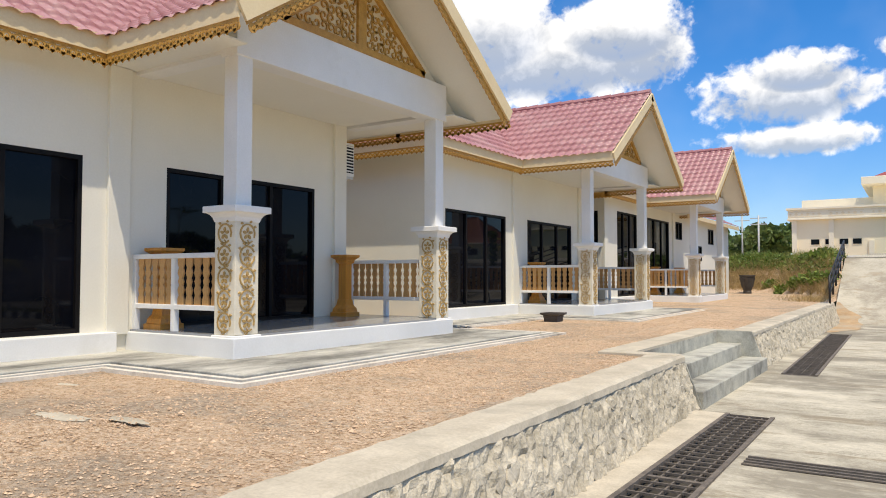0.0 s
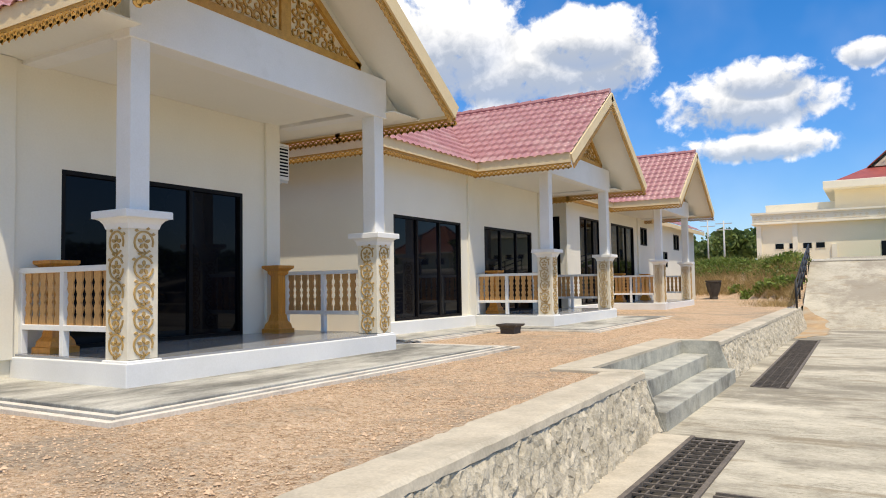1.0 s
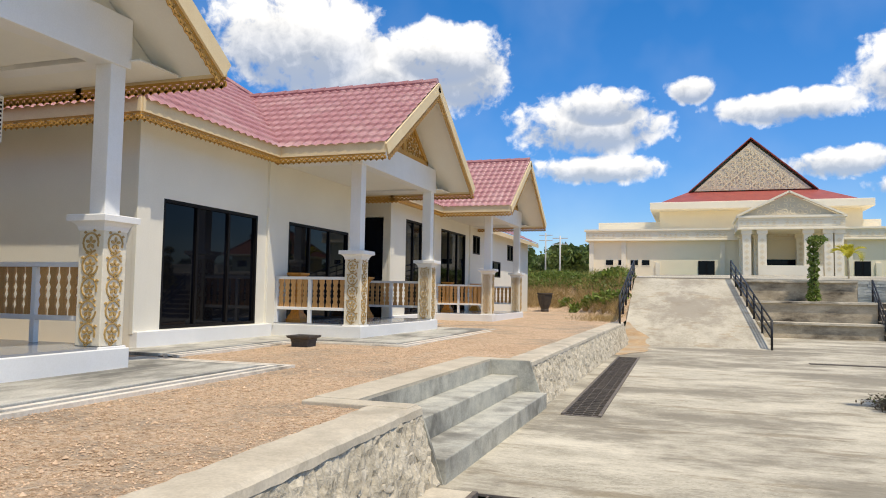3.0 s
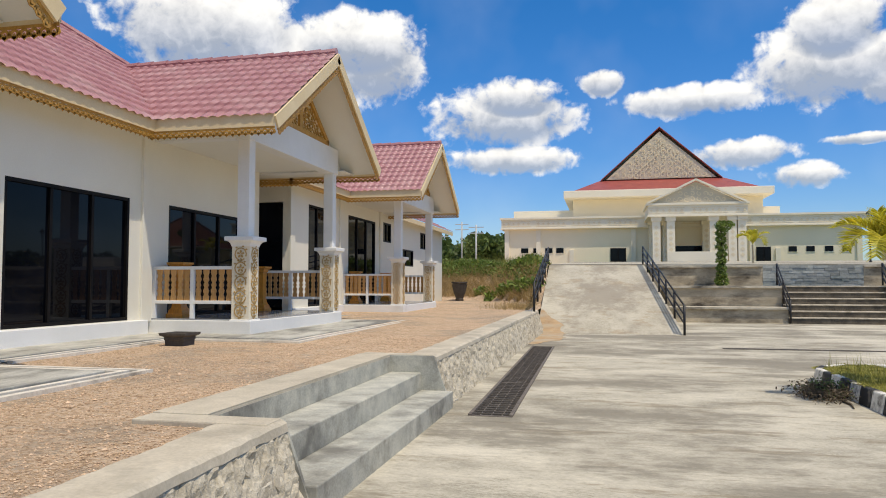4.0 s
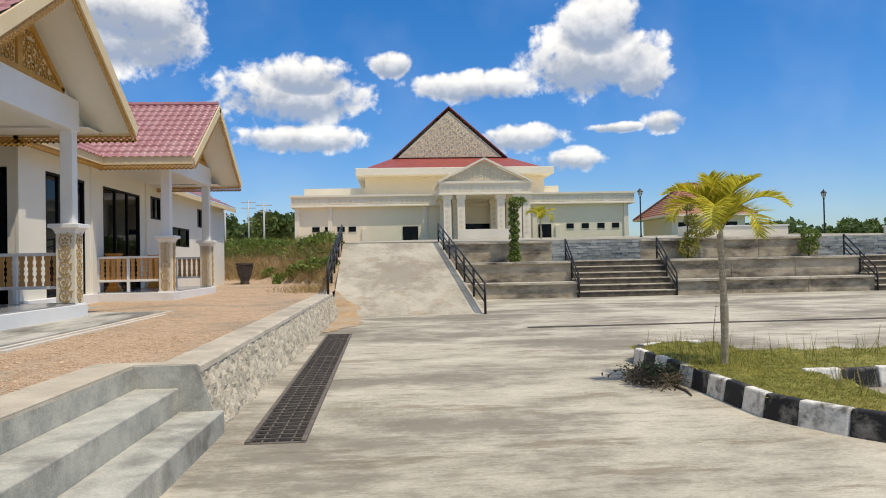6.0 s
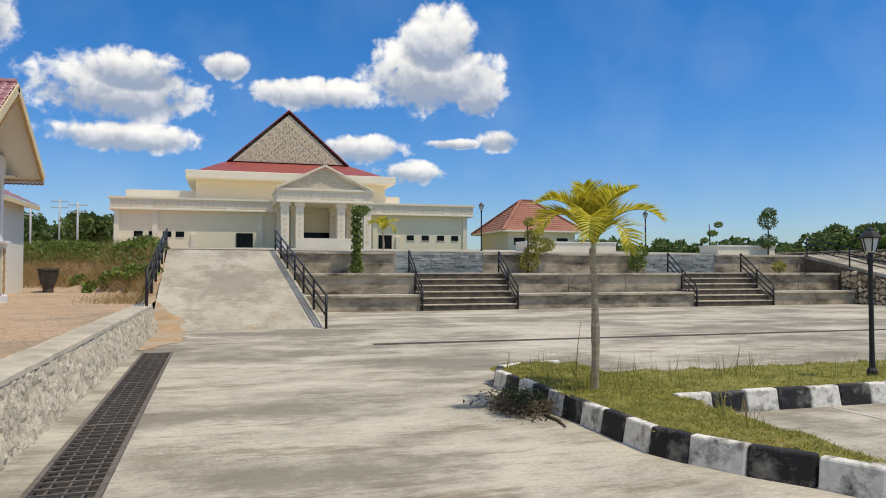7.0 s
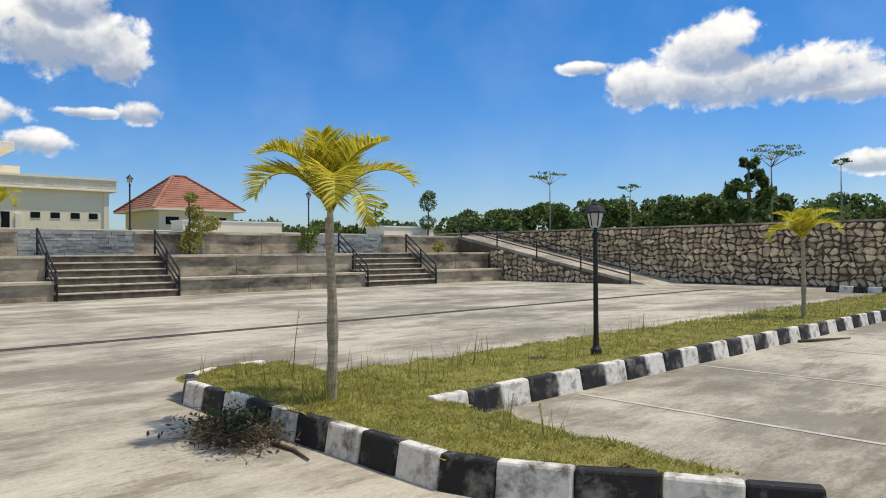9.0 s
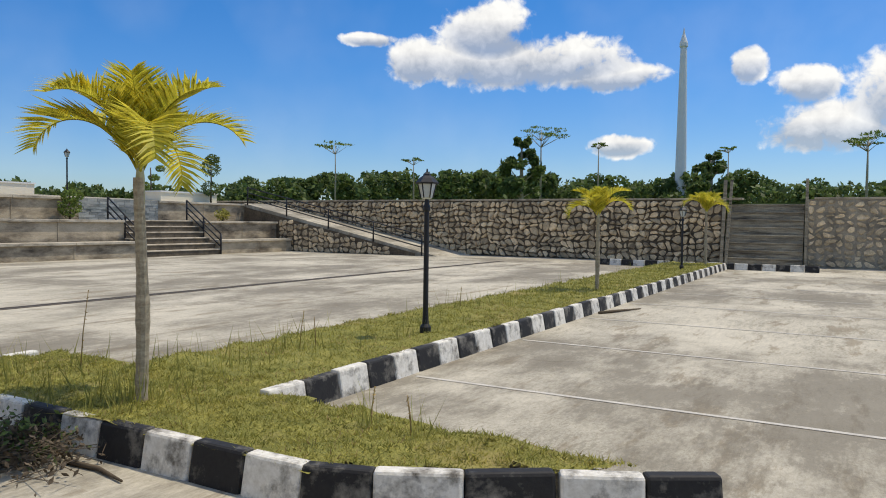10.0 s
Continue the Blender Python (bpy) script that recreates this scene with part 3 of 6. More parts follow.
def cap_run(y0, y1, n):
    bm = bmesh.new()
    rng = random.Random(int(y0 * 10))
    rings = []
    for k in range(n + 1):
        y = y0 + (y1 - y0) * k / n
        x = wall_x(y) if y < 8.9 else -2.41
        h = 0.655 + 0.0045 * max(0, y - 13)
        j = lambda s: rng.uniform(-s, s)
        sec = [(x + 0.034 + j(0.004), h - 0.075 + j(0.008)), (x + 0.024 + j(0.004), h - 0.022 + j(0.004)), (x - 0.012 + j(0.006), h + j(0.003)), (x - 0.38 + j(0.015), h + j(0.004)), (x - 0.4 + j(0.02), h - 0.06)]
        rings.append([bm.verts.new((a, y, b)) for a, b in sec])
    for u, v in zip(rings, rings[1:]):
        for i in range(4):
            bm.faces.new((u[i], u[i + 1], v[i + 1], v[i]))
    bm.faces.new(rings[0])
    bm.faces.new(rings[-1])
    part("cement_cap", bm, M_CAP, rwall, "rough pale cement cap")


wall_core("mortar_face", -6, 8.87, 0.61)
wall_core("mortar_face", 13.43, 28.6, 0.61)
cap_run(-6, 8.87, 130)
cap_run(13.43, 28.6, 110)


def stones_on(origin, u, v, n, width, height, cell, parent, mat, seed, proud=0.05, limit=300, fill=0.9, joined_mat=None, near=None):
    """Irregular stones over a plane patch: single pieces up to limit, the rest joined."""
    rng = random.Random(seed)
    origin, u, v, n = Vector(origin), Vector(u), Vector(v), Vector(n)
    nu, nv = max(1, round(width / (cell * 1.25))), max(1, round(height / cell))
    pt = {}
    for i in range(nu + 1):
        for j in range(nv + 1):
            amp = 0.46 if mat is M_WALLSTONE else 0.33
            ju = rng.uniform(-amp, amp) if 0 < i < nu else 0
            jv = rng.uniform(-amp, amp) if 0 < j < nv else 0
            stagger = 0.5 * (j % 2) if 0 < i < nu else 0
            pt[i, j] = ((i + ju + stagger * 0.7) * width / nu, (j + jv) * height / nv)
    made, jv_, jf = 0, [], []
    cells = [(i, j) for i in range(nu) for j in range(nv)]
    if near is not None:
        cells.sort(key=lambda c: abs(c[0] / nu - near))
    for i, j in cells:
        if mat is M_STONE and rng.random() > 0.17:
            continue
        q = [pt[i, j], pt[i + 1, j], pt[i + 1, j + 1], pt[i, j + 1]]
        cx, cy = sum(p[0] for p in q) / 4, sum(p[1] for p in q) / 4
        ring = []
        for k in range(4):
            a, b, z = q[k - 1], q[k], q[(k + 1) % 4]
            for w in ((0.26, -0.26) if mat is M_WALLSTONE else (0.3, -0.3)):
                o = a if w > 0 else z
                ring.append((b[0] + (o[0] - b[0]) * abs(w) * rng.uniform(0.7, 1.2), b[1] + (o[1] - b[1]) * abs(w) * rng.uniform(0.7, 1.2)))
        own = fill * (rng.uniform(0.74, 0.99) if mat is M_WALLSTONE else 1.0)
        base = [(cx + (x - cx) * own, cy + (y - cy) * own) for x, y in ring]
        up = proud * rng.uniform(0.5, 1.3)
        inset = 0.76 if mat is M_WALLSTONE else 0.70
        top = [(cx + (x - cx) * inset * rng.uniform(0.85, 1.1), cy + (y - cy) * inset * rng.uniform(0.85, 1.1), up * rng.uniform(0.75, 1.1)) for x, y in base]
        mid = [(cx + (x - cx) * 0.93, cy + (y - cy) * 0.93, up * 0.6) for x, y in base]
        vs = [origin + u * x + v * y - n * 0.02 for x, y in base] + [origin + u * x + v * y + n * h for x, y, h in mid] + [origin + u * x + v * y + n * h for x, y, h in top]
        if mat is M_STONE:
            vs = [p + n * 0.014 * noise.noise(p * 9.0) + u * 0.02 * noise.noise(p * 11.0) for p in vs]
        elif mat is M_WALLSTONE:
            vs = [p + n * 0.045 * noise.noise(p * 5.0) + u * 0.05 * noise.noise(p * 6.0 + Vector((9, 0, 0))) + v * 0.05 * noise.noise(p * 6.0) for p in vs]
        fs = [tuple(16 + k for k in range(8))]
        for r in (0, 8):
            fs += [(r + k, r + (k + 1) % 8, r + 8 + (k + 1) % 8, r + 8 + k) for k in range(8)]
        if made < limit:
            raw("stone", vs, fs, mat, parent)
            made += 1
        else:
            o = len(jv_)
            jv_ += vs
            jf += [tuple(o + a for a in f) for f in fs]
    if jv_:
        tagged(raw("rubble_stones", jv_, jf, mat, parent), kind="stuff")


stones_on((wall_x(-3) + 0.18, -3, 0.0), (Vector((wall_x(8.85), 8.85, 0)) - Vector((wall_x(-3), -3, 0))).normalized(), Vector((-0.172, 0, 0.6)).normalized(), (0.96, 0.03, 0.27), 11.85, 0.585, 0.15, rwall, M_STONE, 21, 0.012, 150, 0.92, near=0.8)
stones_on((-2.23, 13.46, 0.0), (0, 1, 0), Vector((-0.172, 0, 0.6)).normalized(), (0.96, 0, 0.27), 15.1, 0.60, 0.15, rwall, M_STONE, 22, 0.012, 150, 0.92, near=0.0)

# steps through the wall
steps = thing("garden_steps", "three grey cement steps cut through the low stone wall", "steps", kind="structure")
for k, (xa, xb, z) in enumerate(((-3.42, -3.0, 0.66), (-3.0, -2.58, 0.44), (-2.58, -2.16, 0.215))):
    bm = bmesh.new()
    add_box(bm, xa - 0.01 * (k == 0), xb, 8.88, 13.42, -0.03, z, 0.012)
    part("landing" if k == 0 else "step", bm, M_CAP if k == 0 else M_CEMENT, steps)
box("riser_face", -3.002, -2.994, 8.9, 13.4, 0.44, 0.635, M_CEMENT, steps)
for y in (8.86, 13.425):
    bm = bmesh.new()
    s = 1 if y < 10 else -1
    prism(bm, [(-3.42, y, 0.655), (-2.41, y, 0.655), (-2.17, y, -0.02), (-3.42, y, -0.02)], (0, 0.035 * s, 0))
    part("cheek", bm, M_CEMENT, steps)
bm = bmesh.new()
add_box(bm, -3.42, -2.42, 8.62, 8.86, 0.60, 0.667, 0.012)
add_box(bm, -3.42, -2.42, 13.44, 13.62, 0.60, 0.667, 0.012)
part("side_cap", bm, M_CAP, steps)
bm = bmesh.new()
add_box(bm, -3.43, -3.0, 8.88, 13.42, 0.655, 0.668, 0.004)
part("top_cap", bm, M_CAP, steps)


# ---- ramp, terraces and plaza at the head of the yard ----
def slab(name, poly_top, z_low, mat, label, category):
    bm = bmesh.new()
    a = [bm.verts.new(p) for p in poly_top]
    b = [bm.verts.new((p[0], p[1], z_low)) for p in poly_top]
    bm.faces.new(a)
    n = len(a)
    for k in range(n):
        bm.faces.new((a[k], a[(k + 1) % n], b[(k + 1) % n], b[k]))
    return tagged(part(name, bm, mat), label, category, kind="structure")


slab("drive_ramp", [(-2.42, 28.2, 0.006), (2.19, 28.0, 0.006), (1.66, 41, 2.56), (-2.92, 41, 2.56)], -0.06, M_RAMP, "steep warm-grey concrete drive ramp", "ramp")
slab("plaza", [(-2.95, 40.95, 2.55), (60, 39.7, 2.42), (60, 130, 4.6), (-2.95, 130, 4.6)], 0.5, M_GREENLAND, "upper lawn plaza in front of the hall", "plaza")
slab("plaza_paving", [(-2.9, 40.9, 2.57), (32, 39.75, 2.45), (32, 72, 3.62), (-2.9, 72, 3.62)], 2.3, M_PAVE, "pale concrete paving of the upper plaza", "pavement")


def tier(x0, x1, y0, y1, z, mat=M_STAIN):
    t = thing("seat_tier", "blackened concrete seating tier with a projecting coping", "terrace tier", "seating tiers", "structure")
    box("face", x0, x1, y0 + 0.10, y1, -0.05, z - 0.10, mat, t)
    n = max(1, int((x1 - x0) / 2.4))
    for k in range(n):
        w = (x1 - x0) / n
        box("coping", x0 + k * w + 0.006, x0 + (k + 1) * w - 0.006, y0, y1, z - 0.10, z, M_COPING, t, 0.012)
    for k in range(1, n):
        w = (x1 - x0) / n
        box("pilaster_strip", x0 + k * w - 0.03, x0 + k * w + 0.03, y0 + 0.075, y0 + 0.11, 0.0, z - 0.1, mat, t)


for x0, x1 in ((2.4, 7.05), (11.3, 19.95), (24.25, 29.15)):
    tier(x0, x1, 36, 37.0, 0.66)
    tier(x0, x1, 37, 39.55, 1.52)
for x0, x1 in ((1.9, 6.8), (10.97, 19.6), (23.7, 29.3)):
    tier(x0, x1, 39.5, 40.3, 2.46)
for x0, x1 in ((6.8, 10.97), (19.6, 23.7)):
    s = thing("slate_wall", "grey slate clad wall at the head of the stair", "clad wall", "slate walls", "structure")
    box("core", x0, x1, 39.62, 40.4, 0, 2.44, M_SLATE, s)
    rng = random.Random(int(x0))
    for row in range(8):
        x = x0
        while x < x1 - 0.05:
            w = min(rng.uniform(0.22, 0.62), x1 - x)
            box("slate", x + 0.004, x + w - 0.004, 39.62 - rng.uniform(0.012, 0.04), 39.63, 1.5 + row * 0.1175 + 0.004, 1.5 + (row + 1) * 0.1175 - 0.004, M_SLATE, s)
            x += w


def stair(x0, x1):
    s = thing("stair", "six weathered concrete steps with shade coloured into the risers and iron railings", "stair", "terrace stairs", "structure")
    # Shaded risers and sunlit treads are set apart by colour here.
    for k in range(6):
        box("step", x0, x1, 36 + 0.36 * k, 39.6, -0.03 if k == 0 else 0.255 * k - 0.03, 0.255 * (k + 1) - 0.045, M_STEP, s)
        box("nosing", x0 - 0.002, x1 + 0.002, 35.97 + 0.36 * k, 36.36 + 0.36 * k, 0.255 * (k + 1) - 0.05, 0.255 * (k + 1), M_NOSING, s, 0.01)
    for x in (x0 + 0.03, x1 - 0.03):
        r = thing("stair_railing", "black iron pipe railing beside the stair", "railing", "stair railings")
        foot, head = Vector((x, 35.95, 0)), Vector((x, 38.2, 1.55))
        for p in (foot, foot.lerp(head, 0.5), head):
            tube("post", [p, p + Vector((0, 0, 0.95))], 0.04, M_IRON, r)
        for h in (0.35, 0.62, 0.93):
            tube("bar", [foot + Vector((0, 0, h)), head + Vector((0, 0, h))], 0.033, M_IRON, r)


stair(7.07, 11.28)
stair(19.96, 24.22)


def slope_rail(foot, head, posts, rise=0.95, label="black iron pipe railing along the ramp"):
    r = thing("ramp_railing", label, "railing", "ramp railings")
    foot, head = Vector(foot), Vector(head)
    for k in range(posts):
        p = foot.lerp(head, k / (posts - 1))
        tube("post", [p - Vector((0, 0, 0.03)), p + Vector((0, 0, rise))], 0.038, M_IRON, r)
    for h in (0.36, 0.64, rise - 0.02):
        tube("bar", [foot + Vector((0, 0, h)), head + Vector((0, 0, h))], 0.03, M_IRON, r)


slope_rail((2.19, 28.0, 0.0), (1.62, 41, 2.5), 7)
slope_rail((-2.43, 27.5, 0.70), (-2.96, 41, 2.5), 7)

# orange soil washed over the foot of the ramp
sv, sf = [], []
for k in range(33):
    y = 23.4 + k * 0.25
    z = 0.008 + max(0, (y - 28.15)) * 0.197
    edge = (0.75 + 0.35 * noise.noise((y * 0.8, 0, 7)) + 0.2 * noise.noise((y * 3, 0, 2))) * min(1, (k + 1) / 8, (33 - k) / 10)
    x = -2.2 if y < 28.2 else -2.42 - 0.0385 * (y - 28.2) + 0.02
    sv += [(x, y, z + 0.004), (x + edge * 0.6, y, z + 0.004), (x + edge, y, z)]
for k in range(32):
    for j in (0, 1):
        sf.append((k * 3 + j, k * 3 + j + 1, k * 3 + j + 4, k * 3 + j + 3))
M_WASH = material("washed_soil", (0.52, 0.36, 0.20), (0.36, 0.23, 0.12), 3.0, 0.95, 0.4, 40, grime=(0.42, 0.36, 0.27), grime_at=0.55)
tagged(raw("washed_soil", sv, sf, M_WASH), "orange soil washed along the foot of the ramp", "soil", kind="structure")

# ramp beside the far wall
side = slab("side_ramp", [(29.3, 27.4, 0.006), (31.9, 27.0, 0.006), (31.9, 39.6, 2.5), (29.3, 39.6, 2.5)], -0.06, M_PAVE, "narrow concrete ramp along the field stone wall", "ramp")
slope_rail((29.3, 28.25, 0.05), (29.3, 39.3, 2.42), 5)
sw = thing("ramp_side_wall", "field stone side wall under the narrow ramp", "stone wall", kind="structure")
bm = bmesh.new()
prism(bm, [(29.28, 28.6, 0), (29.28, 36.3, 0), (29.28, 39.5, 0), (29.28, 39.5, 2.3), (29.28, 28.6, 0.12)], (-0.03, 0, 0))
part("mortar_core", bm, M_DARKMORTAR, sw)
for k in range(7):
    y = 30.0 + k * 1.0
    stones_on((29.25, y, 0), (0, 1, 0), (0, 0, 1), (-1, 0, 0), 1.0, (y - 28) * 0.205, 0.27, sw, M_WALLSTONE, 70 + k, 0.05, 40, 0.96)

# tall field stone wall at the back of the yard
fw = thing("boundary_wall", "tall dark-jointed field stone boundary wall", "stone wall", kind="structure")
box("mortar_core", 32.0, 32.5, 15.35, 62, 0, 2.66, M_DARKMORTAR, fw)
box("mortar_core", 31.99, 32.5, -40, 12.2, 0, 2.66, M_GREYMORTAR, fw)
bm = bmesh.new()
for k in range(40):
    y = -40 + k * 2.6
    if 11 < y < 14:
        continue
    add_box(bm, 31.95, 32.6, y + 0.01, min(y + 2.59, 62), 2.66, 2.74, 0.01)
part("coping", bm, M_STAIN, fw)
stones_on((32.0, 15.4, 0.02), (0, 1, 0), (0, 0, 1), (-1, 0, 0), 26, 2.62, 0.25, fw, M_WALLSTONE, 5, 0.09, 220, 0.97, near=0.0)
stones_on((32.0, 1.0, 0.02), (0, 1, 0), (0, 0, 1), (-1, 0, 0), 11.2, 2.62, 0.27, fw, M_WALLSTONE, 6, 0.06, 80, 0.84, near=1.0)
bs = thing("boundary_steps", "weathered concrete steps up through the boundary wall", "stair", kind="structure")
for k in range(8):
    box("step", 31.58 + 0.11 * k, 32.9, 12.34, 15.22, 0.0 if k == 0 else 0.31 * k - 0.02, 0.31 * (k + 1) - 0.05, M_PLANK, bs)
    box("tread", 31.54 + 0.11 * k, 31.75 + 0.11 * k, 12.32, 15.24, 0.31 * (k + 1) - 0.055, 0.31 * (k + 1), M_PLANK, bs, 0.012)
for y, lean, wide in ((12.22, 0.0, 0.05), (15.3, -0.10, 0.06), (15.12, -0.16, 0.05)):
    beam("pole", (31.5, y, 0), (31.5, y + lean, 3.45), wide * 2, wide * 2, M_PLANK, bs, (1, 0, 0))
slab("upper_land", [(32.5, -60, 2.55), (160, -60, 2.3), (160, 200, 2.3), (32.5, 200, 2.55)], -0.1, M_GREENLAND, "rough green land behind the boundary wall", "ground")


# ---- row houses ----
def tiled_slope(bm, origin, along, down, length, fall, left_in=0.0, right_in=0.0, wave=0.21, course=0.34):
    """Pressed roof tiles on a slope: origin at the upper left, along the ridge and down the fall. left_in and right_in draw the top corners in."""
    origin, along, down = Vector(origin), Vector(along).normalized(), Vector(down).normalized()
    up = along.cross(down).normalized()
    if up.z < 0:
        up = -up
    us = np.arange(0, length + 0.001, wave / 6)
    vs = []
    n = int(math.ceil(fall / course))
    for k in range(n):
        a, b = fall - (k + 1) * course, fall - k * course
        vs += [(max(a, 0) + 0.002, 0.0), ((max(a, 0) + b) / 2, 0.45), (b - 0.004, 1.0)]
    vs.sort()
    rows = []
    for v, lift in vs:
        f = 1 - v / fall
        lo, hi = left_in * f, length - right_in * f
        row = []
        for u in us:
            c = min(max(u, lo), hi)
            ph = (u / wave) % 1.0
            h = 0.034 * (0.5 + 0.5 * math.cos(math.tau * ph)) ** 0.7 + 0.030 * lift
            row.append(bm.verts.new(origin + along * c + down * v + up * h))
        rows.append(row)
    for p, q in zip(rows, rows[1:]):
        for i in range(len(us) - 1):
            if (p[i].co - p[i + 1].co).length > 1e-5 or (q[i].co - q[i + 1].co).length > 1e-5:
                bm.faces.new((p[i], p[i + 1], q[i + 1], q[i]))


def lace(bm, p, q, drop=0.15, step=0.12, thick=0.012, hang=(0, 0, -1)):
    """A carved valance hanging from the line p-q: a band with pierced scallops and pendants."""
    p, q, hang = Vector(p), Vector(q), Vector(hang)
    d = (q - p)
    n = max(1, round(d.length / step))
    e = d.normalized()
    s = d.length / n
    side = e.cross(hang).normalized() * thick
    prism(bm, [p, q, q + hang * 0.035, p + hang * 0.035], side)
    for k in range(n):
        o = p + e * (s * k)
        c = o + e * s / 2 + hang * 0.085
        ring = []
        for a in range(8):
            w = a * math.tau / 8
            ring.append((math.cos(w), math.sin(w)))
        for a in range(8):
            x0, y0 = ring[a]
            x1, y1 = ring[(a + 1) % 8]
            f = lambda x, y, r: c + e * x * r + hang * y * r * 0.95
            prism(bm, [f(x0, y0, s * 0.5), f(x1, y1, s * 0.5), f(x1, y1, s * 0.22), f(x0, y0, s * 0.22)], side)
        t = o + e * s / 2 + hang * (drop - 0.03)
        prism(bm, [t - e * 0.028, t - hang * 0.05, t + e * 0.028, t + hang * 0.035], side)
        t = o + hang * 0.10
        prism(bm, [t - e * 0.022, t - hang * 0.06, t + e * 0.022, t + hang * 0.03], side)


def scroll_face(bm, face, u, n, width, z0, z1, rings):
    """Raised scrollwork on a pillar face: a chain of rings with a leafy flower in each."""
    face, u, n = Vector(face), Vector(u), Vector(n)
    pitch = (z1 - z0) / rings
    r = min(width * 0.36, pitch * 0.46)
    up = Vector((0, 0, 1))
    for k in range(rings):
        c = face + up * (z0 + pitch * (k + 0.5))
        side = 1 if k % 2 else -1
        f = lambda a, rad: c + u * math.cos(a) * rad + up * math.sin(a) * rad * 1.02
        segs = 14
        for j in range(segs - 1):
            a, b = j * math.tau / segs + 0.4 * side, (j + 1) * math.tau / segs + 0.4 * side
            prism(bm, [f(a, r), f(b, r), f(b, r * 0.85), f(a, r * 0.85)], n * 0.012)
        for j in range(5):
            a = j * math.tau / 5 + 0.3
            tip, l, m = f(a, r * 0.62), f(a + 0.42, r * 0.36), f(a - 0.42, r * 0.36)
            prism(bm, [f(a, r * 0.10), m, f(a - 0.2, r * 0.56), tip, f(a + 0.2, r * 0.56), l], n * 0.014)
        curl(bm, c + u * side * r * 0.15 - up * r * 0.95, u, up, n * 0.6, r * 0.34, 1.2, side, r * 0.055)
        for j, (da, rr) in enumerate(((0.95, 1.22), (1.9, 1.25), (2.5, 1.18))):
            a = da if side > 0 else math.pi - da
            q = c + u * math.cos(a) * r * rr + up * math.sin(a) * r * rr
            prism(bm, [q - u * r * 0.20, q - up * r * 0.13, q + u * r * 0.20, q + up * r * 0.15], n * 0.012)


def curl(bm, c, u, up, n, r, turn, flip, wide):
    """A flat spiral scroll with leaf tips."""
    pts = []
    for k in range(11):
        a = turn + flip * k * 0.62
        rad = r * (1 - k / 12.5)
        pts.append((math.cos(a) * rad, math.sin(a) * rad, wide * (1 - k / 18)))
    for (x0, y0, w0), (x1, y1, w1) in zip(pts, pts[1:]):
        l0, l1 = math.hypot(x0, y0), math.hypot(x1, y1)
        f = lambda x, y, l, s: c + (u * x + up * y) * ((l + s) / l)
        prism(bm, [f(x0, y0, l0, w0), f(x1, y1, l1, w1), f(x1, y1, l1, -w1), f(x0, y0, l0, -w0)], n * 0.02)


def window(parent, x, y0, y1, z0, z1, panes, mid=None):
    """A dark glazed opening in a wall that faces +x."""
    w = new("window")
    w.parent = parent
    w["label"] = "wide black-framed window with dark tinted panes"
    bm = bmesh.new()
    t = 0.055
    add_box(bm, x - 0.10, x - 0.005, y0, y1, z1 - t, z1)
    add_box(bm, x - 0.10, x - 0.005, y0, y1, z0, z0 + t)
    add_box(bm, x - 0.10, x - 0.006, y0, y0 + t, z0 + t, z1 - t)
    add_box(bm, x - 0.10, x - 0.006, y1 - t, y1, z0 + t, z1 - t)
    s = (y1 - y0) / panes
    for k in range(1, panes):
        add_box(bm, x - 0.10, x - 0.02, y0 + s * k - 0.03, y0 + s * k + 0.03, z0 + t, z1 - t)
    if mid:
        add_box(bm, x - 0.095, x - 0.025, y0 + t, y1 - t, mid - 0.03, mid + 0.03)
    part("frame", bm, M_FRAME, w)
    for k in range(panes):
        box("pane", x - 0.07, x - 0.058, y0 + s * k + 0.03, y0 + s * (k + 1) - 0.03, z0 + t - 0.01, z1 - t + 0.01, M_GLASS, w)


def wall_with_holes(name, x, y0, y1, z0, z1, holes, parent, mat=None, thick=0.18):
    """A wall facing +x with rectangular openings (y0, y1, z0, z1)."""
    ys = sorted({y0, y1} | {v for h in holes for v in h[:2]})
    zs = sorted({z0, z1} | {v for h in holes for v in h[2:]})

    def solid(i, j):
        if not (0 <= i < len(ys) - 1 and 0 <= j < len(zs) - 1):
            return False
        cy, cz = (ys[i] + ys[i + 1]) / 2, (zs[j] + zs[j + 1]) / 2
        return not any(a < cy < b and c < cz < d for a, b, c, d in holes)

    bm = bmesh.new()
    got = {}

    def vert(i, j, s):
        if (i, j, s) not in got:
            got[i, j, s] = bm.verts.new((x - thick * s, ys[i], zs[j]))
        return got[i, j, s]

    for i in range(len(ys) - 1):
        for j in range(len(zs) - 1):
            if not solid(i, j):
                continue
            q = [(i, j), (i + 1, j), (i + 1, j + 1), (i, j + 1)]
            for s in (0, 1):
                bm.faces.new([vert(a, b, s) for a, b in q])
            for k, (di, dj) in enumerate(((0, -1), (1, 0), (0, 1), (-1, 0))):
                if not solid(i + di, j + dj):
                    a, b = q[k], q[(k + 1) % 4]
                    bm.faces.new((vert(*a, 0), vert(*b, 0), vert(*b, 1), vert(*a, 1)))
    return part(name, bm, mat or M_WALL, parent)


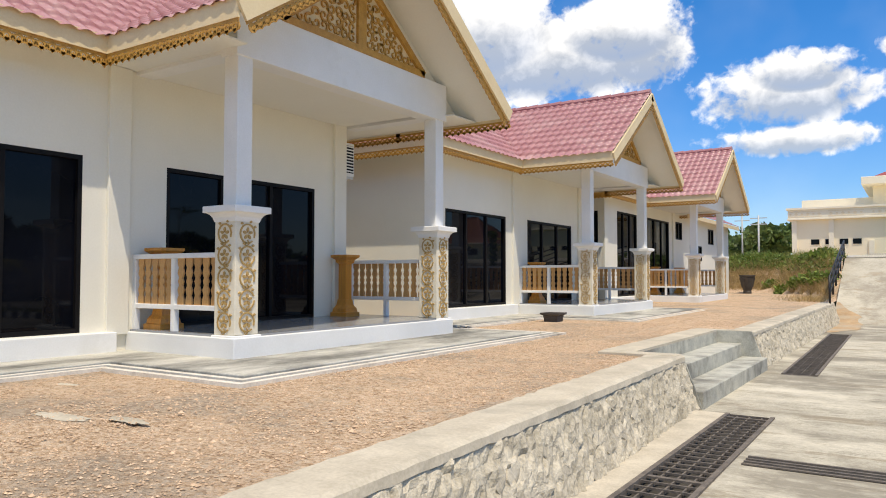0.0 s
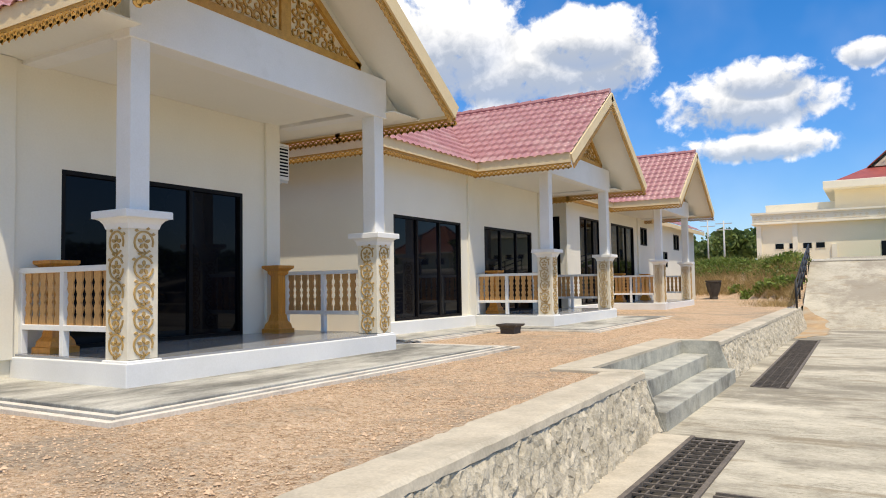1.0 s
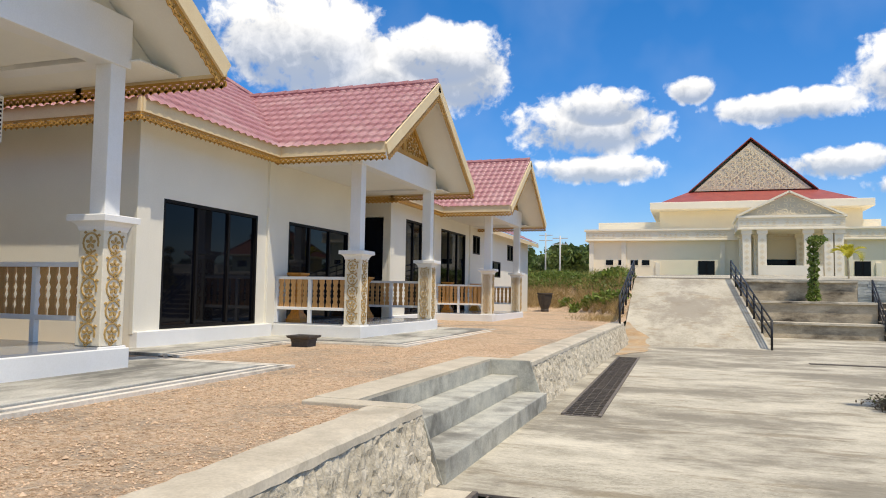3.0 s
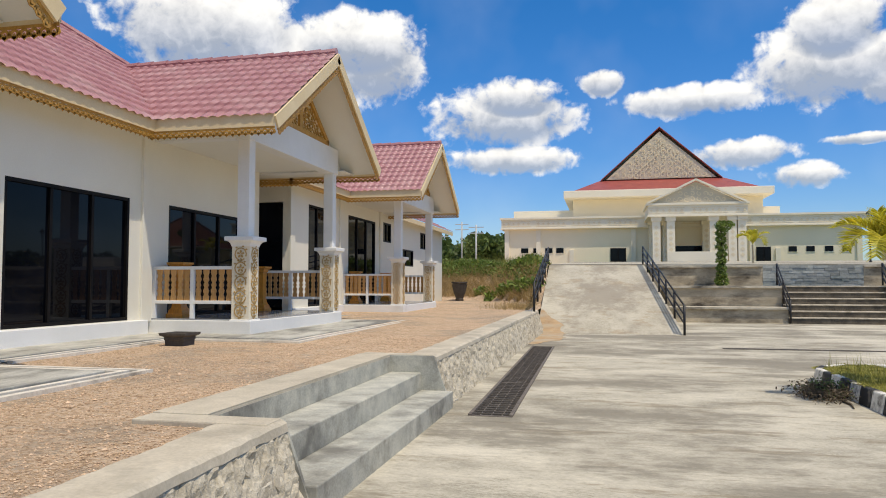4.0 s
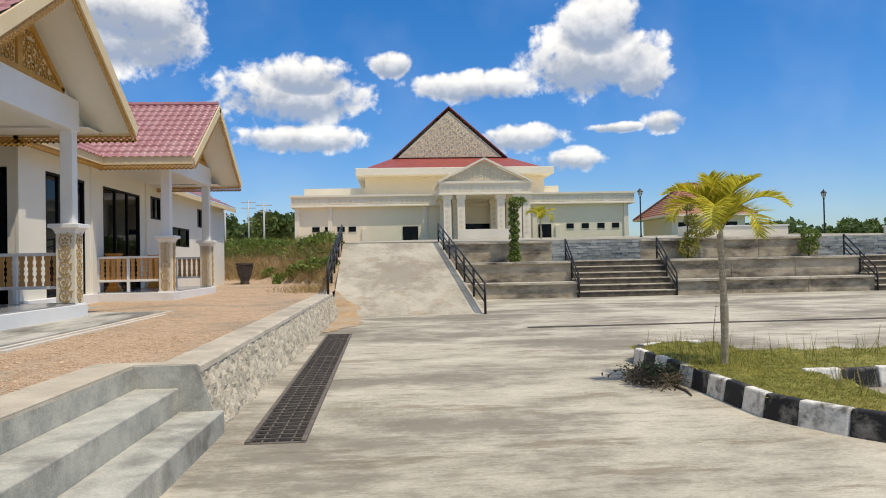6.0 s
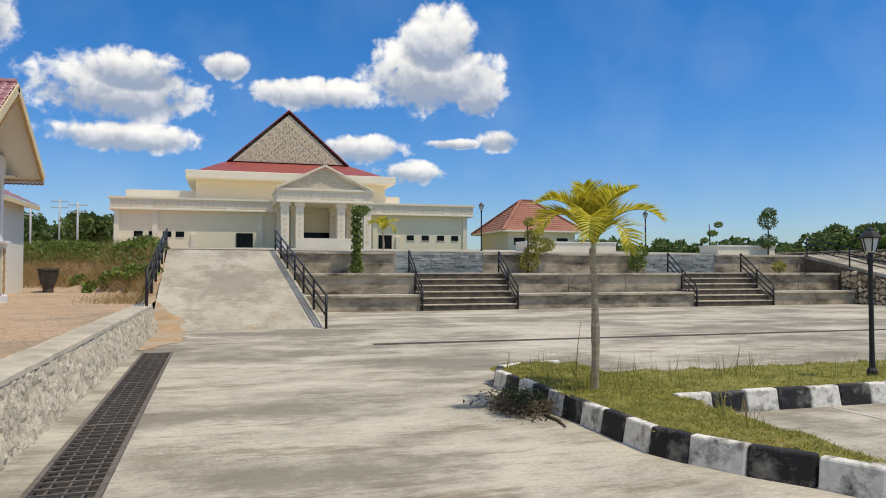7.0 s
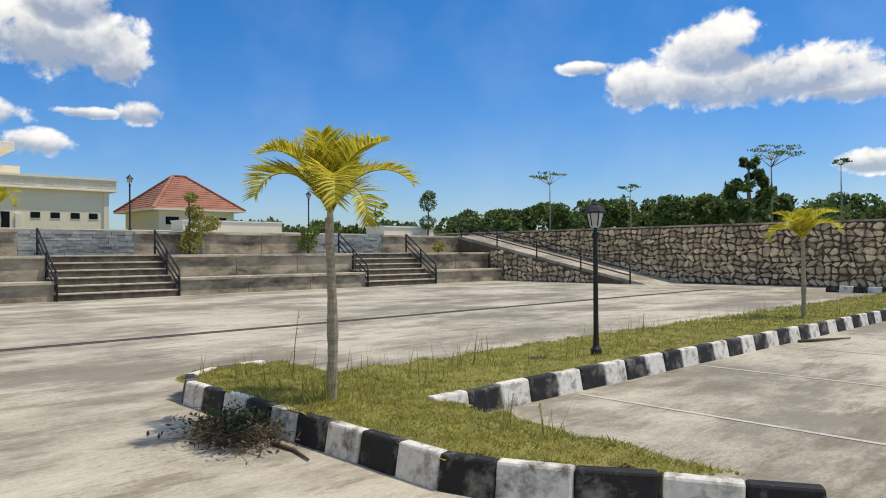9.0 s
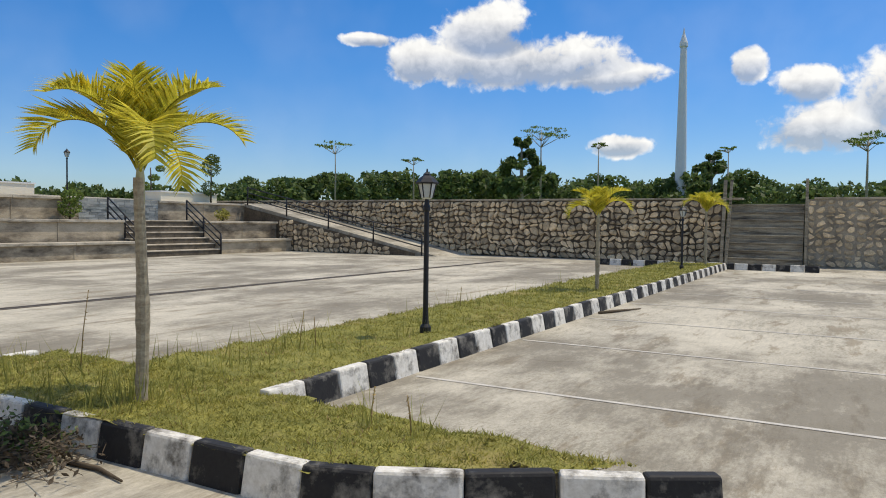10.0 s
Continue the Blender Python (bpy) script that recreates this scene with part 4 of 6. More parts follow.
def porch_column(parent, y):
    """A square porch pillar: plinth, ornate cladding, cap and plain shaft."""
    c = new("porch_column")
    c.parent = parent
    c["label"] = "white square pillar on an ivory pedestal with ochre scrollwork"
    x0, x1, y, y1 = -6.775, -6.425, y - 0.175, y + 0.175
    box("plinth", x0 - 0.02, x1 + 0.03, y - 0.03, y1 + 0.03, 0.68, 0.955, M_WHITE, c, 0.012)
    box("cladding", x0, x1, y, y1, 0.955, 2.30, M_CLAD, c, 0.008)
    bm = bmesh.new()
    mx, my = (x0 + x1) / 2, (y + y1) / 2
    lathe_square(bm, mx, my, [(0.18, 2.26), (0.19, 2.29), (0.195, 2.31), (0.22, 2.345), (0.245, 2.36), (0.275, 2.365), (0.275, 2.43), (0.268, 2.44)])
    part("cap", bm, M_WHITE, c)
    box("shaft", mx - 0.115, mx + 0.115, my - 0.115, my + 0.115, 2.44, 4.22, M_WHITE, c, 0.01)
    for face, u, n in (((x1, my, 0), (0, 1, 0), (1, 0, 0)), ((mx, y, 0), (1, 0, 0), (0, -1, 0)), ((x0, my, 0), (0, 1, 0), (-1, 0, 0)), ((mx, y1, 0), (1, 0, 0), (0, 1, 0))):
        bm = bmesh.new()
        scroll_face(bm, face, u, n, 0.35, 0.975, 2.25, 5)
        tagged(part("scrollwork", bm, M_OCHRE, c, "ochre scroll relief"), kind="stuff")


BALUSTER = [(0.0, 0.056), (0.12, 0.056), (0.2, 0.036), (0.32, 0.056), (0.42, 0.03), (0.5, 0.048), (0.58, 0.03), (0.68, 0.056), (0.8, 0.036), (0.88, 0.056), (1.0, 0.056)]


def baluster_mesh():
    bm = bmesh.new()
    z0, z1 = 1.285, 1.85
    prism(bm, [(w, 0, z0 + (z1 - z0) * f) for f, w in BALUSTER] + [(-w, 0, z0 + (z1 - z0) * f) for f, w in BALUSTER[::-1]], (0, 0.022, 0))
    mesh = bpy.data.meshes.new("baluster")
    bmesh.ops.recalc_face_normals(bm, faces=bm.faces)
    bm.to_mesh(mesh)
    bm.free()
    mesh.materials.append(M_BOARD)
    return mesh


BALUSTER_MESH = baluster_mesh()


def balustrade(y, x0, x1, group="porch balustrades"):
    b = thing("balustrade", "white porch balustrade with cut-profile wooden boards", "balustrade", group)
    box("top_rail", x0, x1, y - 0.045, y + 0.045, 1.85, 1.91, M_WHITE, b, 0.006)
    box("lower_rail", x0, x1, y - 0.035, y + 0.035, 1.225, 1.285, M_WHITE, b, 0.006)
    mid = (x0 + x1) / 2
    for x in (x0 + 0.03, mid):
        box("post", x - 0.035, x + 0.035, y - 0.037, y + 0.037, 0.955, 1.85, M_WHITE, b, 0.005)
    n = 5
    for a, c in ((x0 + 0.07, mid - 0.04), (mid + 0.04, x1)):
        for k in range(n):
            o = mesh_object("baluster", BALUSTER_MESH, M_BOARD, b)
            o.location = (a + (c - a) * (k + 0.5) / n, y - 0.011, 0)


def pedestal(x, y):
    p = thing("pedestal", "varnished orange wooden pedestal with a stepped foot", "pedestal", "porch pedestals")
    bm = bmesh.new()
    lathe_square(bm, x, y, [(0.175, 0.955), (0.175, 1.02), (0.15, 1.03), (0.14, 1.09), (0.105, 1.14), (0.088, 1.24)])
    part("foot", bm, M_PEDESTAL, p)
    bm = bmesh.new()
    lathe_square(bm, x, y, [(0.078, 1.24), (0.078, 1.84)])
    part("shaft", bm, M_PEDESTAL, p)
    bm = bmesh.new()
    lathe_square(bm, x, y, [(0.08, 1.84), (0.11, 1.87), (0.115, 1.91), (0.165, 1.95), (0.175, 1.96), (0.175, 1.995)])
    part("top", bm, M_PEDESTAL, p)


PITCH = math.tan(radians(36))


def house(dy, tall=False, lean=False):
    """One house of the row: hip-roofed block with a gabled front porch."""
    h = thing("house", "cream single-storey house with a rose-red tiled roof and gabled porch", "house", "row of houses")
    X = -8.4
    ya, yb = 1.2 + dy, 9.40 + dy
    top = 3.1 if not tall else 3.85
    holes = [((2.5 if tall else 1.85) + dy, 4.6 + dy, 0.95, top), (5.78 + dy, 8.66 + dy, 0.95, top)]
    wall_with_holes("front_wall", X, ya, yb, 0.6, 4.42, holes, h)
    if tall:
        box("side_wall", -15.6, -11.2, ya, ya + 0.18, 0.6, 4.3, M_WALL, h)
        box("side_wall", -11.2, X - 0.18, ya, ya + 0.18, 3.78, 4.3, M_WALL, h)
        d = new("side_door")
        d.parent = h
        d["label"] = "tall dark glazed side door"
        for k in range(3):
            xa = -11.2 + k * 0.87
            box("pane", xa + 0.04, xa + 0.83, ya + 0.08, ya + 0.10, 0.97, 3.76, M_GLASS, d)
            box("stile", xa - 0.04, xa + 0.04, ya + 0.03, ya + 0.13, 0.95, 3.78, M_FRAME, d)
    else:
        box("side_wall", -15.6, X - 0.18, ya, ya + 0.18, 0.6, 4.3, M_WALL, h)
    box("side_wall", -15.6, X - 0.18, yb - 0.18, yb, 0.6, 4.3, M_WALL, h)
    box("back_wall", -15.78, -15.6, ya, yb, 0.6, 4.3, M_WALL, h)
    # Unseen black sheet added behind the windows for the unlit rooms.
    box("black_backing", -9.9, -9.8, ya + 0.2, yb - 0.2, 0.6, 4.2, M_FRAME, h)
    for a, b, c, d in holes:
        window(h, X, a, b, c, d, 3)
    box("base_course", X - 0.01, X + 0.14, ya, 5.0 + dy, 0.62, 0.94, M_WHITE, h, 0.01)
    for y in (ya + 0.14, 5.06 + dy, yb - 0.14):
        box("pilaster", X - 0.02, X + 0.055, y - 0.15, y + 0.15, 0.9, 4.28, M_WALL, h, 0.006)
    # porch
    box("porch_floor", X + 0.002, -6.37, 5.2 + dy, 9.8 + dy, 0.6, 0.93, M_WHITE, h, 0.01)
    box("floor_tiles", X + 0.004, -6.42, 5.26 + dy, 9.74 + dy, 0.93, 0.955, M_FLOOR, h)
    porch_column(h, 5.43 + dy)
    porch_column(h, 9.57 + dy)
    box("front_beam", -6.74, -6.46, 5.28 + dy, 9.74 + dy, 4.2, 4.80, M_WHITE, h, 0.008)
    for y in (5.3 + dy, 9.44 + dy):
        box("side_beam", X, -6.76, y, y + 0.26, 4.24, 4.5, M_WHITE, h)
    box("porch_ceiling", X + 0.01, -6.76, 5.5 + dy, 9.36 + dy, 4.27, 4.33, M_SOFFIT, h)
    for y0_, y1_ in ((4.66, 5.30), (9.70, 10.42)):
        box("side_soffit", X + 0.02, -6.30, y0_ + dy, y1_ + dy, 4.285, 4.305, M_SOFFIT, h)
    # porch roof
    yc, half, xf, zr, ze = 7.54 + dy, 2.92, -5.66, 6.42, 4.45
    xb_ = -11.2
    bm = bmesh.new()
    fall = math.hypot(half, zr - ze) + 0.05
    for s in (-1, 1):
        d = Vector((0, s * half, ze - zr))
        tiled_slope(bm, (xb_, yc, zr), (1, 0, 0), d, xf - xb_, fall)
    part("porch_roof", bm, M_TILE, h, "rose-red pressed roof tiles", True)
    bm = bmesh.new()
    n = 15
    for k in range(n):
        a, b = xf - 0.02 - k * 0.36, xf - 0.02 - (k + 1) * 0.36 - 0.03
        add_tube(bm, [(a, yc, zr + 0.03), (b, yc, zr + 0.02)], [0.095, 0.08], 8)
    part("ridge_tiles", bm, M_TILE, h)
    bm = bmesh.new()
    for s in (-1, 1):
        e = Vector((0, s * half, ze - zr)).normalized()
        o = Vector((0, 0, -0.14))
        prism(bm, [Vector((xf - 0.02, yc, zr)) + o, Vector((xf - 0.02, yc + s * half, ze)) + o, Vector((xb_ + 2.6, yc + s * half, ze)) + o, Vector((xb_ + 2.6, yc, zr)) + o], (0, 0, 0.04))
    part("soffit", bm, M_SOFFIT, h, "white sloping soffit boards")
    # rake boards and eaves boards with carved valance
    lc = bmesh.new()

    def board(poly, offset):
        bm = bmesh.new()
        prism(bm, poly, offset)
        part("fascia", bm, M_FASCIA, h, "cream yellow fascia board")

    for s in (-1, 1):
        a, b = Vector((xf, yc, zr - 0.05)), Vector((xf, yc + s * (half + 0.03), ze - 0.07))
        dr = (b - a).normalized()
        nn = Vector((1, 0, 0)).cross(dr) * (1 if s > 0 else -1)
        if nn.z > 0:
            nn = -nn
        board([a - nn * 0.05, b - nn * 0.05, b + nn * 0.17, a + nn * 0.17], (0.035, 0, 0))
        lace(lc, a + nn * 0.17 + Vector((0.0, 0, 0)), b + nn * 0.17, 0.13, 0.12, 0.012, nn)
        ye = yc + s * half
        inner = -8.05
        board([(xf, ye, ze + 0.03), (inner, ye, ze + 0.03), (inner, ye, ze - 0.19), (xf, ye, ze - 0.19)], (0, 0.03 * s, 0))
        lace(lc, (xf, ye + 0.01 * s, ze - 0.19), (inner, ye + 0.01 * s, ze - 0.19))
    # main eaves
    xe, y0e, y1e = -7.95, ya - 0.45, 10.46 + dy
    for a, b in ((y0e, yc - half),):
        board([(xe, a, ze + 0.03), (xe, b, ze + 0.03), (xe, b, ze - 0.19), (xe, a, ze - 0.19)], (0.03, 0, 0))
        lace(lc, (xe + 0.01, a, ze - 0.19), (xe + 0.01, b, ze - 0.19))
    for y, s in ((y0e, -1), (y1e, 1)):
        board([(xe, y, ze + 0.03), (-16, y, ze + 0.03), (-16, y, ze - 0.19), (xe, y, ze - 0.19)], (0, 0.03 * s, 0))
        lace(lc, (xe, y + 0.01 * s, ze - 0.19), (-12, y + 0.01 * s, ze - 0.19))
    part("valance", lc, M_GOLD, h, "gold carved wooden valance")
    for sx0, sx1, sy0, sy1 in ((X, xe - 0.002, y0e, y1e), (-16, X, yb, y1e), (-16, X, y0e, ya)):
        box("eave_soffit", sx0, sx1, sy0 + 0.002, sy1 - 0.002, ze - 0.16, ze - 0.14, M_SOFFIT, h)
    # main hip roof
    deep = (xe + 16) / 2
    rise = deep * PITCH
    bm = bmesh.new()
    wide = y1e - y0e
    fl = math.hypot(deep, rise)
    tiled_slope(bm, (xe - deep, y0e, ze + rise), (0, 1, 0), (deep, 0, -rise), wide, fl + 0.07, deep, deep)
    tiled_slope(bm, (xe - deep, y0e, ze + rise), (0, 1, 0), (-deep, 0, -rise), wide, fl + 0.07, deep, deep, 0.42, 1.2)
    hw = min(deep, wide / 2)
    fl2 = math.hypot(hw, hw * PITCH)
    for y, s in ((y0e, 1), (y1e, -1)):
        tiled_slope(bm, (-16, y + s * hw, ze + hw * PITCH), (1, 0, 0), (0, -s * hw, -hw * PITCH), xe + 16, fl2 + 0.07, hw, hw)
    part("main_roof", bm, M_TILE, h, "rose-red pressed roof tiles", True)
    bm = bmesh.new()
    for y, s in ((y0e, 1), (y1e, -1)):
        add_tube(bm, [(xe, y, ze + 0.03), (xe - hw, y + s * hw, ze + hw * PITCH + 0.05)], 0.085, 8)
    part("hip_tiles", bm, M_TILE, h)
    # carved gable panel over the beam
    bm = bmesh.new()
    px = -6.50
    zt, zb, hy = 5.95, 4.84, 1.55
    prism(bm, [(px, yc - hy, zb), (px, yc + hy, zb), (px, yc, zt)], (-0.05, 0, 0))
    part("gable_board", bm, M_FASCIA, h)
    bm = bmesh.new()
    for a, b in (((px, yc - hy, zb), (px, yc + hy, zb)), ((px, yc - hy, zb), (px, yc, zt)), ((px, yc + hy, zb), (px, yc, zt))):
        add_beam(bm, a, b, 0.10, 0.10, (1, 0, 0))
    add_box(bm, px, px + 0.045, yc - 0.09, yc + 0.09, zb, zt - 0.1)
    rng = random.Random(4)
    U, V, N = Vector((0, 1, 0)), Vector((0, 0, 1)), Vector((1, 0, 0))
    for j in range(7):
        z = zb + 0.13 + j * 0.135
        reach = hy * (1 - (z - zb) / (zt - zb)) - 0.13
        k = 0.19
        while k < reach:
            for s in (-1, 1):
                curl(bm, Vector((px + 0.003, yc + s * k, z)), U, V, N, 0.082, rng.uniform(0, 6.2), s * (1 if j % 2 else -1), 0.018)
            k += 0.145
    part("carved_panel", bm, M_GOLD, h, "gold openwork carved gable panel")
    bm = bmesh.new()
    prism(bm, [(-6.6, yc - 2.88, 4.315), (-6.6, yc + 2.88, 4.315), (-6.6, yc, 6.29)], (-0.1, 0, 0))
    part("gable_wall", bm, M_WALL, h)
    balustrade(5.33 + dy, X, -6.78)
    balustrade(9.58 + dy, X, -6.78)
    pedestal(-8.12, (5.56 if dy == 0 else 5.75) + dy)
    pedestal(-8.12, 9.12 + dy)
    # apron slab with a lipped gutter
    ap = thing("apron_slab", "stained concrete apron with a shallow gutter round the porch", "apron", "porch aprons", "structure")
    y0, y1 = 4.0 + dy, 11.1 + dy
    box("slab", X, -5.25, y0 + 0.35, y1 - 0.35, 0.5, 0.70, M_APRON, ap, 0.01)
    box("slab", X, -7.35, 0.6 + dy, y0 + 0.35, 0.5, 0.70, M_APRON, ap, 0.01)
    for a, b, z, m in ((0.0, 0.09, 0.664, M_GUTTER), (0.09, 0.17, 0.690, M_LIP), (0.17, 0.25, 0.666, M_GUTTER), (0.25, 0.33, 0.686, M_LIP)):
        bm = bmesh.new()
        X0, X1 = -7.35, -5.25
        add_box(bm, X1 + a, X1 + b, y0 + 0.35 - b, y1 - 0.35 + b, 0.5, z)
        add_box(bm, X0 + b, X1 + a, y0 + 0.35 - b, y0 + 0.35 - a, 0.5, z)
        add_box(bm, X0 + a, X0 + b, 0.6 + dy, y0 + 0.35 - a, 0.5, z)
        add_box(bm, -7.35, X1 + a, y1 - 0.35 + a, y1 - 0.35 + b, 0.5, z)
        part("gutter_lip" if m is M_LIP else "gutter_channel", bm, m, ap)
    return h


house(0.0)
house(10.85)
house(20.9, tall=True)


# ---- hall ----
def hall():
    h = thing("hall", "large cream public hall with a red tiered roof and carved gables", "hall")
    gz = 2.5
    box("wing_wall", -10.1, 23.1, 78, 96, gz, 7.2, M_HALL, h)
    def band(x0, x1, y0, y1, z0, z1):
        b = new("cornice")
        b.parent = h
        box("band", x0, x1, y0, y1, z0, z0 + (z1 - z0) * 0.82, M_HALLTRIM, b)
        box("top_moulding", x0 - 0.15, x1 + 0.15, y0 - 0.15, y1 + 0.15, z0 + (z1 - z0) * 0.82, z1, M_HALLTRIM, b)
        box("lower_moulding", x0 - 0.08, x1 + 0.08, y0 - 0.08, y1 + 0.08, z0 - 0.12, z0, M_HALLTRIM, b)
        bm = bmesh.new()
        n = int((x1 - x0) / 0.5)
        for k in range(n):
            if k % 7 == 6:
                continue
            x = x0 + (x1 - x0) * (k + 0.5) / n
            zc = z0 + (z1 - z0) * 0.4
            r = 0.17 if k % 2 else 0.12
            prism(bm, [(x - r, y0 - 0.03, zc), (x, y0 - 0.03, zc - r), (x + r, y0 - 0.03, zc), (x, y0 - 0.03, zc + r)], (0, 0.05, 0))
            prism(bm, [(x - 0.23, y0 - 0.02, zc - 0.26), (x + 0.23, y0 - 0.02, zc - 0.26), (x + 0.23, y0 - 0.02, zc - 0.2), (x - 0.23, y0 - 0.02, zc - 0.2)], (0, 0.04, 0))
            prism(bm, [(x - 0.23, y0 - 0.02, zc + 0.2), (x + 0.23, y0 - 0.02, zc + 0.2), (x + 0.23, y0 - 0.02, zc + 0.26), (x - 0.23, y0 - 0.02, zc + 0.26)], (0, 0.04, 0))
        tagged(part("relief", bm, M_RELIEF, b), kind="stuff")
    band(-10.4, 23.6, 77.6, 96.4, 7.25, 8.3)
    box("rear_parapet", -9.9, 17.4, 84, 97, 8.3, 9.6, M_HALLTRIM, h)
    box("upper_wall", -3.4, 15.6, 83.0, 98, 8.2, 10.7, M_HALL, h)
    box("upper_eave", -4.3, 16.3, 81, 99, 10.6, 11.35, M_HALLTRIM, h, 0.05)
    # hipped skirt and steep gable
    def poly(name, pts, mat, label="", thick=(0, 0, -0.15)):
        bm = bmesh.new()
        prism(bm, pts, thick)
        return part(name, bm, mat, h, label)
    cx = 5.75
    poly("skirt_roof", [(-3.4, 81.2, 11.3), (15.2, 81.2, 11.3), (11.9, 86, 13.1), (-0.3, 86, 13.1)], M_REDROOF, "dark red sheet roof")
    poly("skirt_roof", [(-3.4, 81.2, 11.3), (-0.3, 86, 13.1), (-0.3, 98, 13.1), (-3.4, 98, 11.3)], M_REDROOF)
    poly("skirt_roof", [(15.2, 81.2, 11.3), (15.2, 98, 11.3), (11.9, 98, 13.1), (11.9, 86, 13.1)], M_REDROOF)
    poly("gable_wall", [(0.1, 85.35, 13.0), (11.5, 85.35, 13.0), (cx, 85.35, 18.1)], M_ORNAMENT, "grey carved gable", (0, 0.9, 0))
    for s, x in ((-1, -0.5), (1, 12.1)):
        poly("steep_roof", [(x, 85.2, 12.85), (cx, 85.2, 18.5), (cx, 99, 18.5), (x, 99, 12.85)], M_REDROOF, "", (0, 0, 0.12))
    bm = bmesh.new()
    rng = random.Random(9)
    for j in range(7):
        z = 13.4 + j * 0.62
        reach = 5.7 * (18.1 - z) / 5.1 - 0.5
        k = 0.35
        while k < reach:
            for s in (-1, 1):
                curl(bm, Vector((cx + s * k, 85.28, z)), Vector((1, 0, 0)), Vector((0, 0, 1)), Vector((0, -0.25, 0)), 0.34, (k * 2.1 + j * 1.3), s, 0.065)
            k += 0.7
    tagged(part("gable_relief", bm, M_RELIEF, h, "cream scroll relief"), kind="stuff")
    # porch
    band(3.7, 12.1, 71.8, 78, 7.75, 8.85)
    poly("pediment", [(3.9, 71.9, 8.85), (11.6, 71.9, 8.85), (7.8, 71.9, 10.75)], M_ORNAMENT, "grey carved pediment", (0, 6, 0))
    bm = bmesh.new()
    for j in range(3):
        z = 9.15 + j * 0.5
        reach = 3.8 * (10.7 - z) / 1.9 - 0.4
        k = 0.3
        while k < reach:
            for s in (-1, 1):
                curl(bm, Vector((7.8 + s * k, 71.88, z)), Vector((1, 0, 0)), Vector((0, 0, 1)), Vector((0, -0.25, 0)), 0.24, k * 7, s, 0.055)
            k += 0.5
    tagged(part("pediment_relief", bm, M_RELIEF, h), kind="stuff")
    for a, b in (((3.6, 71.8, 8.85), (7.8, 71.8, 10.9)), ((12.0, 71.8, 8.85), (7.8, 71.8, 10.9))):
        beam("rake", a, b, 0.5, 0.16, M_HALLTRIM, h)
    for x in (4.05, 5.3, 8.95, 10.5, 11.3):
        for y in (72.0, 76.8):
            c = new("column")
            c.parent = h
            box("shaft", x, x + 0.7, y, y + 0.7, gz, 7.4, M_HALLTRIM, c, 0.03)
            box("capital", x - 0.1, x + 0.8, y - 0.1, y + 0.8, 7.25, 7.66, M_HALLTRIM, c, 0.03)
            bm = bmesh.new()
            for k in range(6):
                z = 4.2 + k * 0.5
                prism(bm, [(x + 0.15, y - 0.02, z), (x + 0.35, y - 0.02, z - 0.2), (x + 0.55, y - 0.02, z), (x + 0.35, y - 0.02, z + 0.2)], (0, 0.04, 0))
            tagged(part("relief", bm, M_RELIEF, c), kind="stuff")
    box("porch_parapet", 5.3, 10.4, 71.9, 72.2, gz, 4.5, M_HALLTRIM, h)
    box("porch_deck", 3.8, 12.0, 72.2, 78, gz, 3.6, M_HALL, h)
    box("porch_window", 6.2, 9.6, 77.9, 77.99, 4.1, 5.3, M_GLASS, h)
    for x in (-10.1, -6.9, -3.6, 2.4, 13.3, 15.6, 22.6):
        box("pilaster", x, x + 0.45, 77.85, 78.02, gz, 5.0 if x in (-3.6, 15.6) else 7.2, M_HALLTRIM, h)
    def door(x0, x1):
        d = new("door")
        d.parent = h
        box("leaf", x0, x1, 77.93, 78.01, 3.2, 5.15, M_FRAME, d)
        for k in range(2):
            w = (x1 - x0) / 2
            box("pane", x0 + k * w + 0.08, x0 + (k + 1) * w - 0.08, 77.91, 77.95, 3.4, 5.05, M_GLASS, d)
    door(0.4, 1.9)
    door(13.9, 15.2)
    for x in (-8.43, -7.2, -6.0, -4.9):
        w = new("window")
        w.parent = h
        box("pane", x, x + 0.72, 77.95, 78.01, 4.72, 5.22, M_GLASS, w)
        box("sill", x - 0.06, x + 0.78, 77.96, 78.01, 4.66, 4.71, M_HALLTRIM, w)
    for x in (16.76, 18.3, 19.9, 21.4):
        w = new("window")
        w.parent = h
        box("pane", x, x + 0.72, 77.95, 78.01, 4.68, 5.18, M_GLASS, w)
        box("sill", x - 0.06, x + 0.78, 77.96, 78.01, 4.62, 4.67, M_HALLTRIM, w)
    # White strip paints in the sunlit band along the foot of the wall.
    box("plinth", -10.12, 23.12, 77.955, 78.01, gz, 3.62, M_WHITE, h)


hall()


M_KIOSKROOF = material("faded_red_roof_tile", (0.42, 0.185, 0.125), (0.33, 0.14, 0.095), 0.8, 0.75, 0.15, 12, grime=(0.45, 0.25, 0.17), grime_at=0.6, spec=0.2)


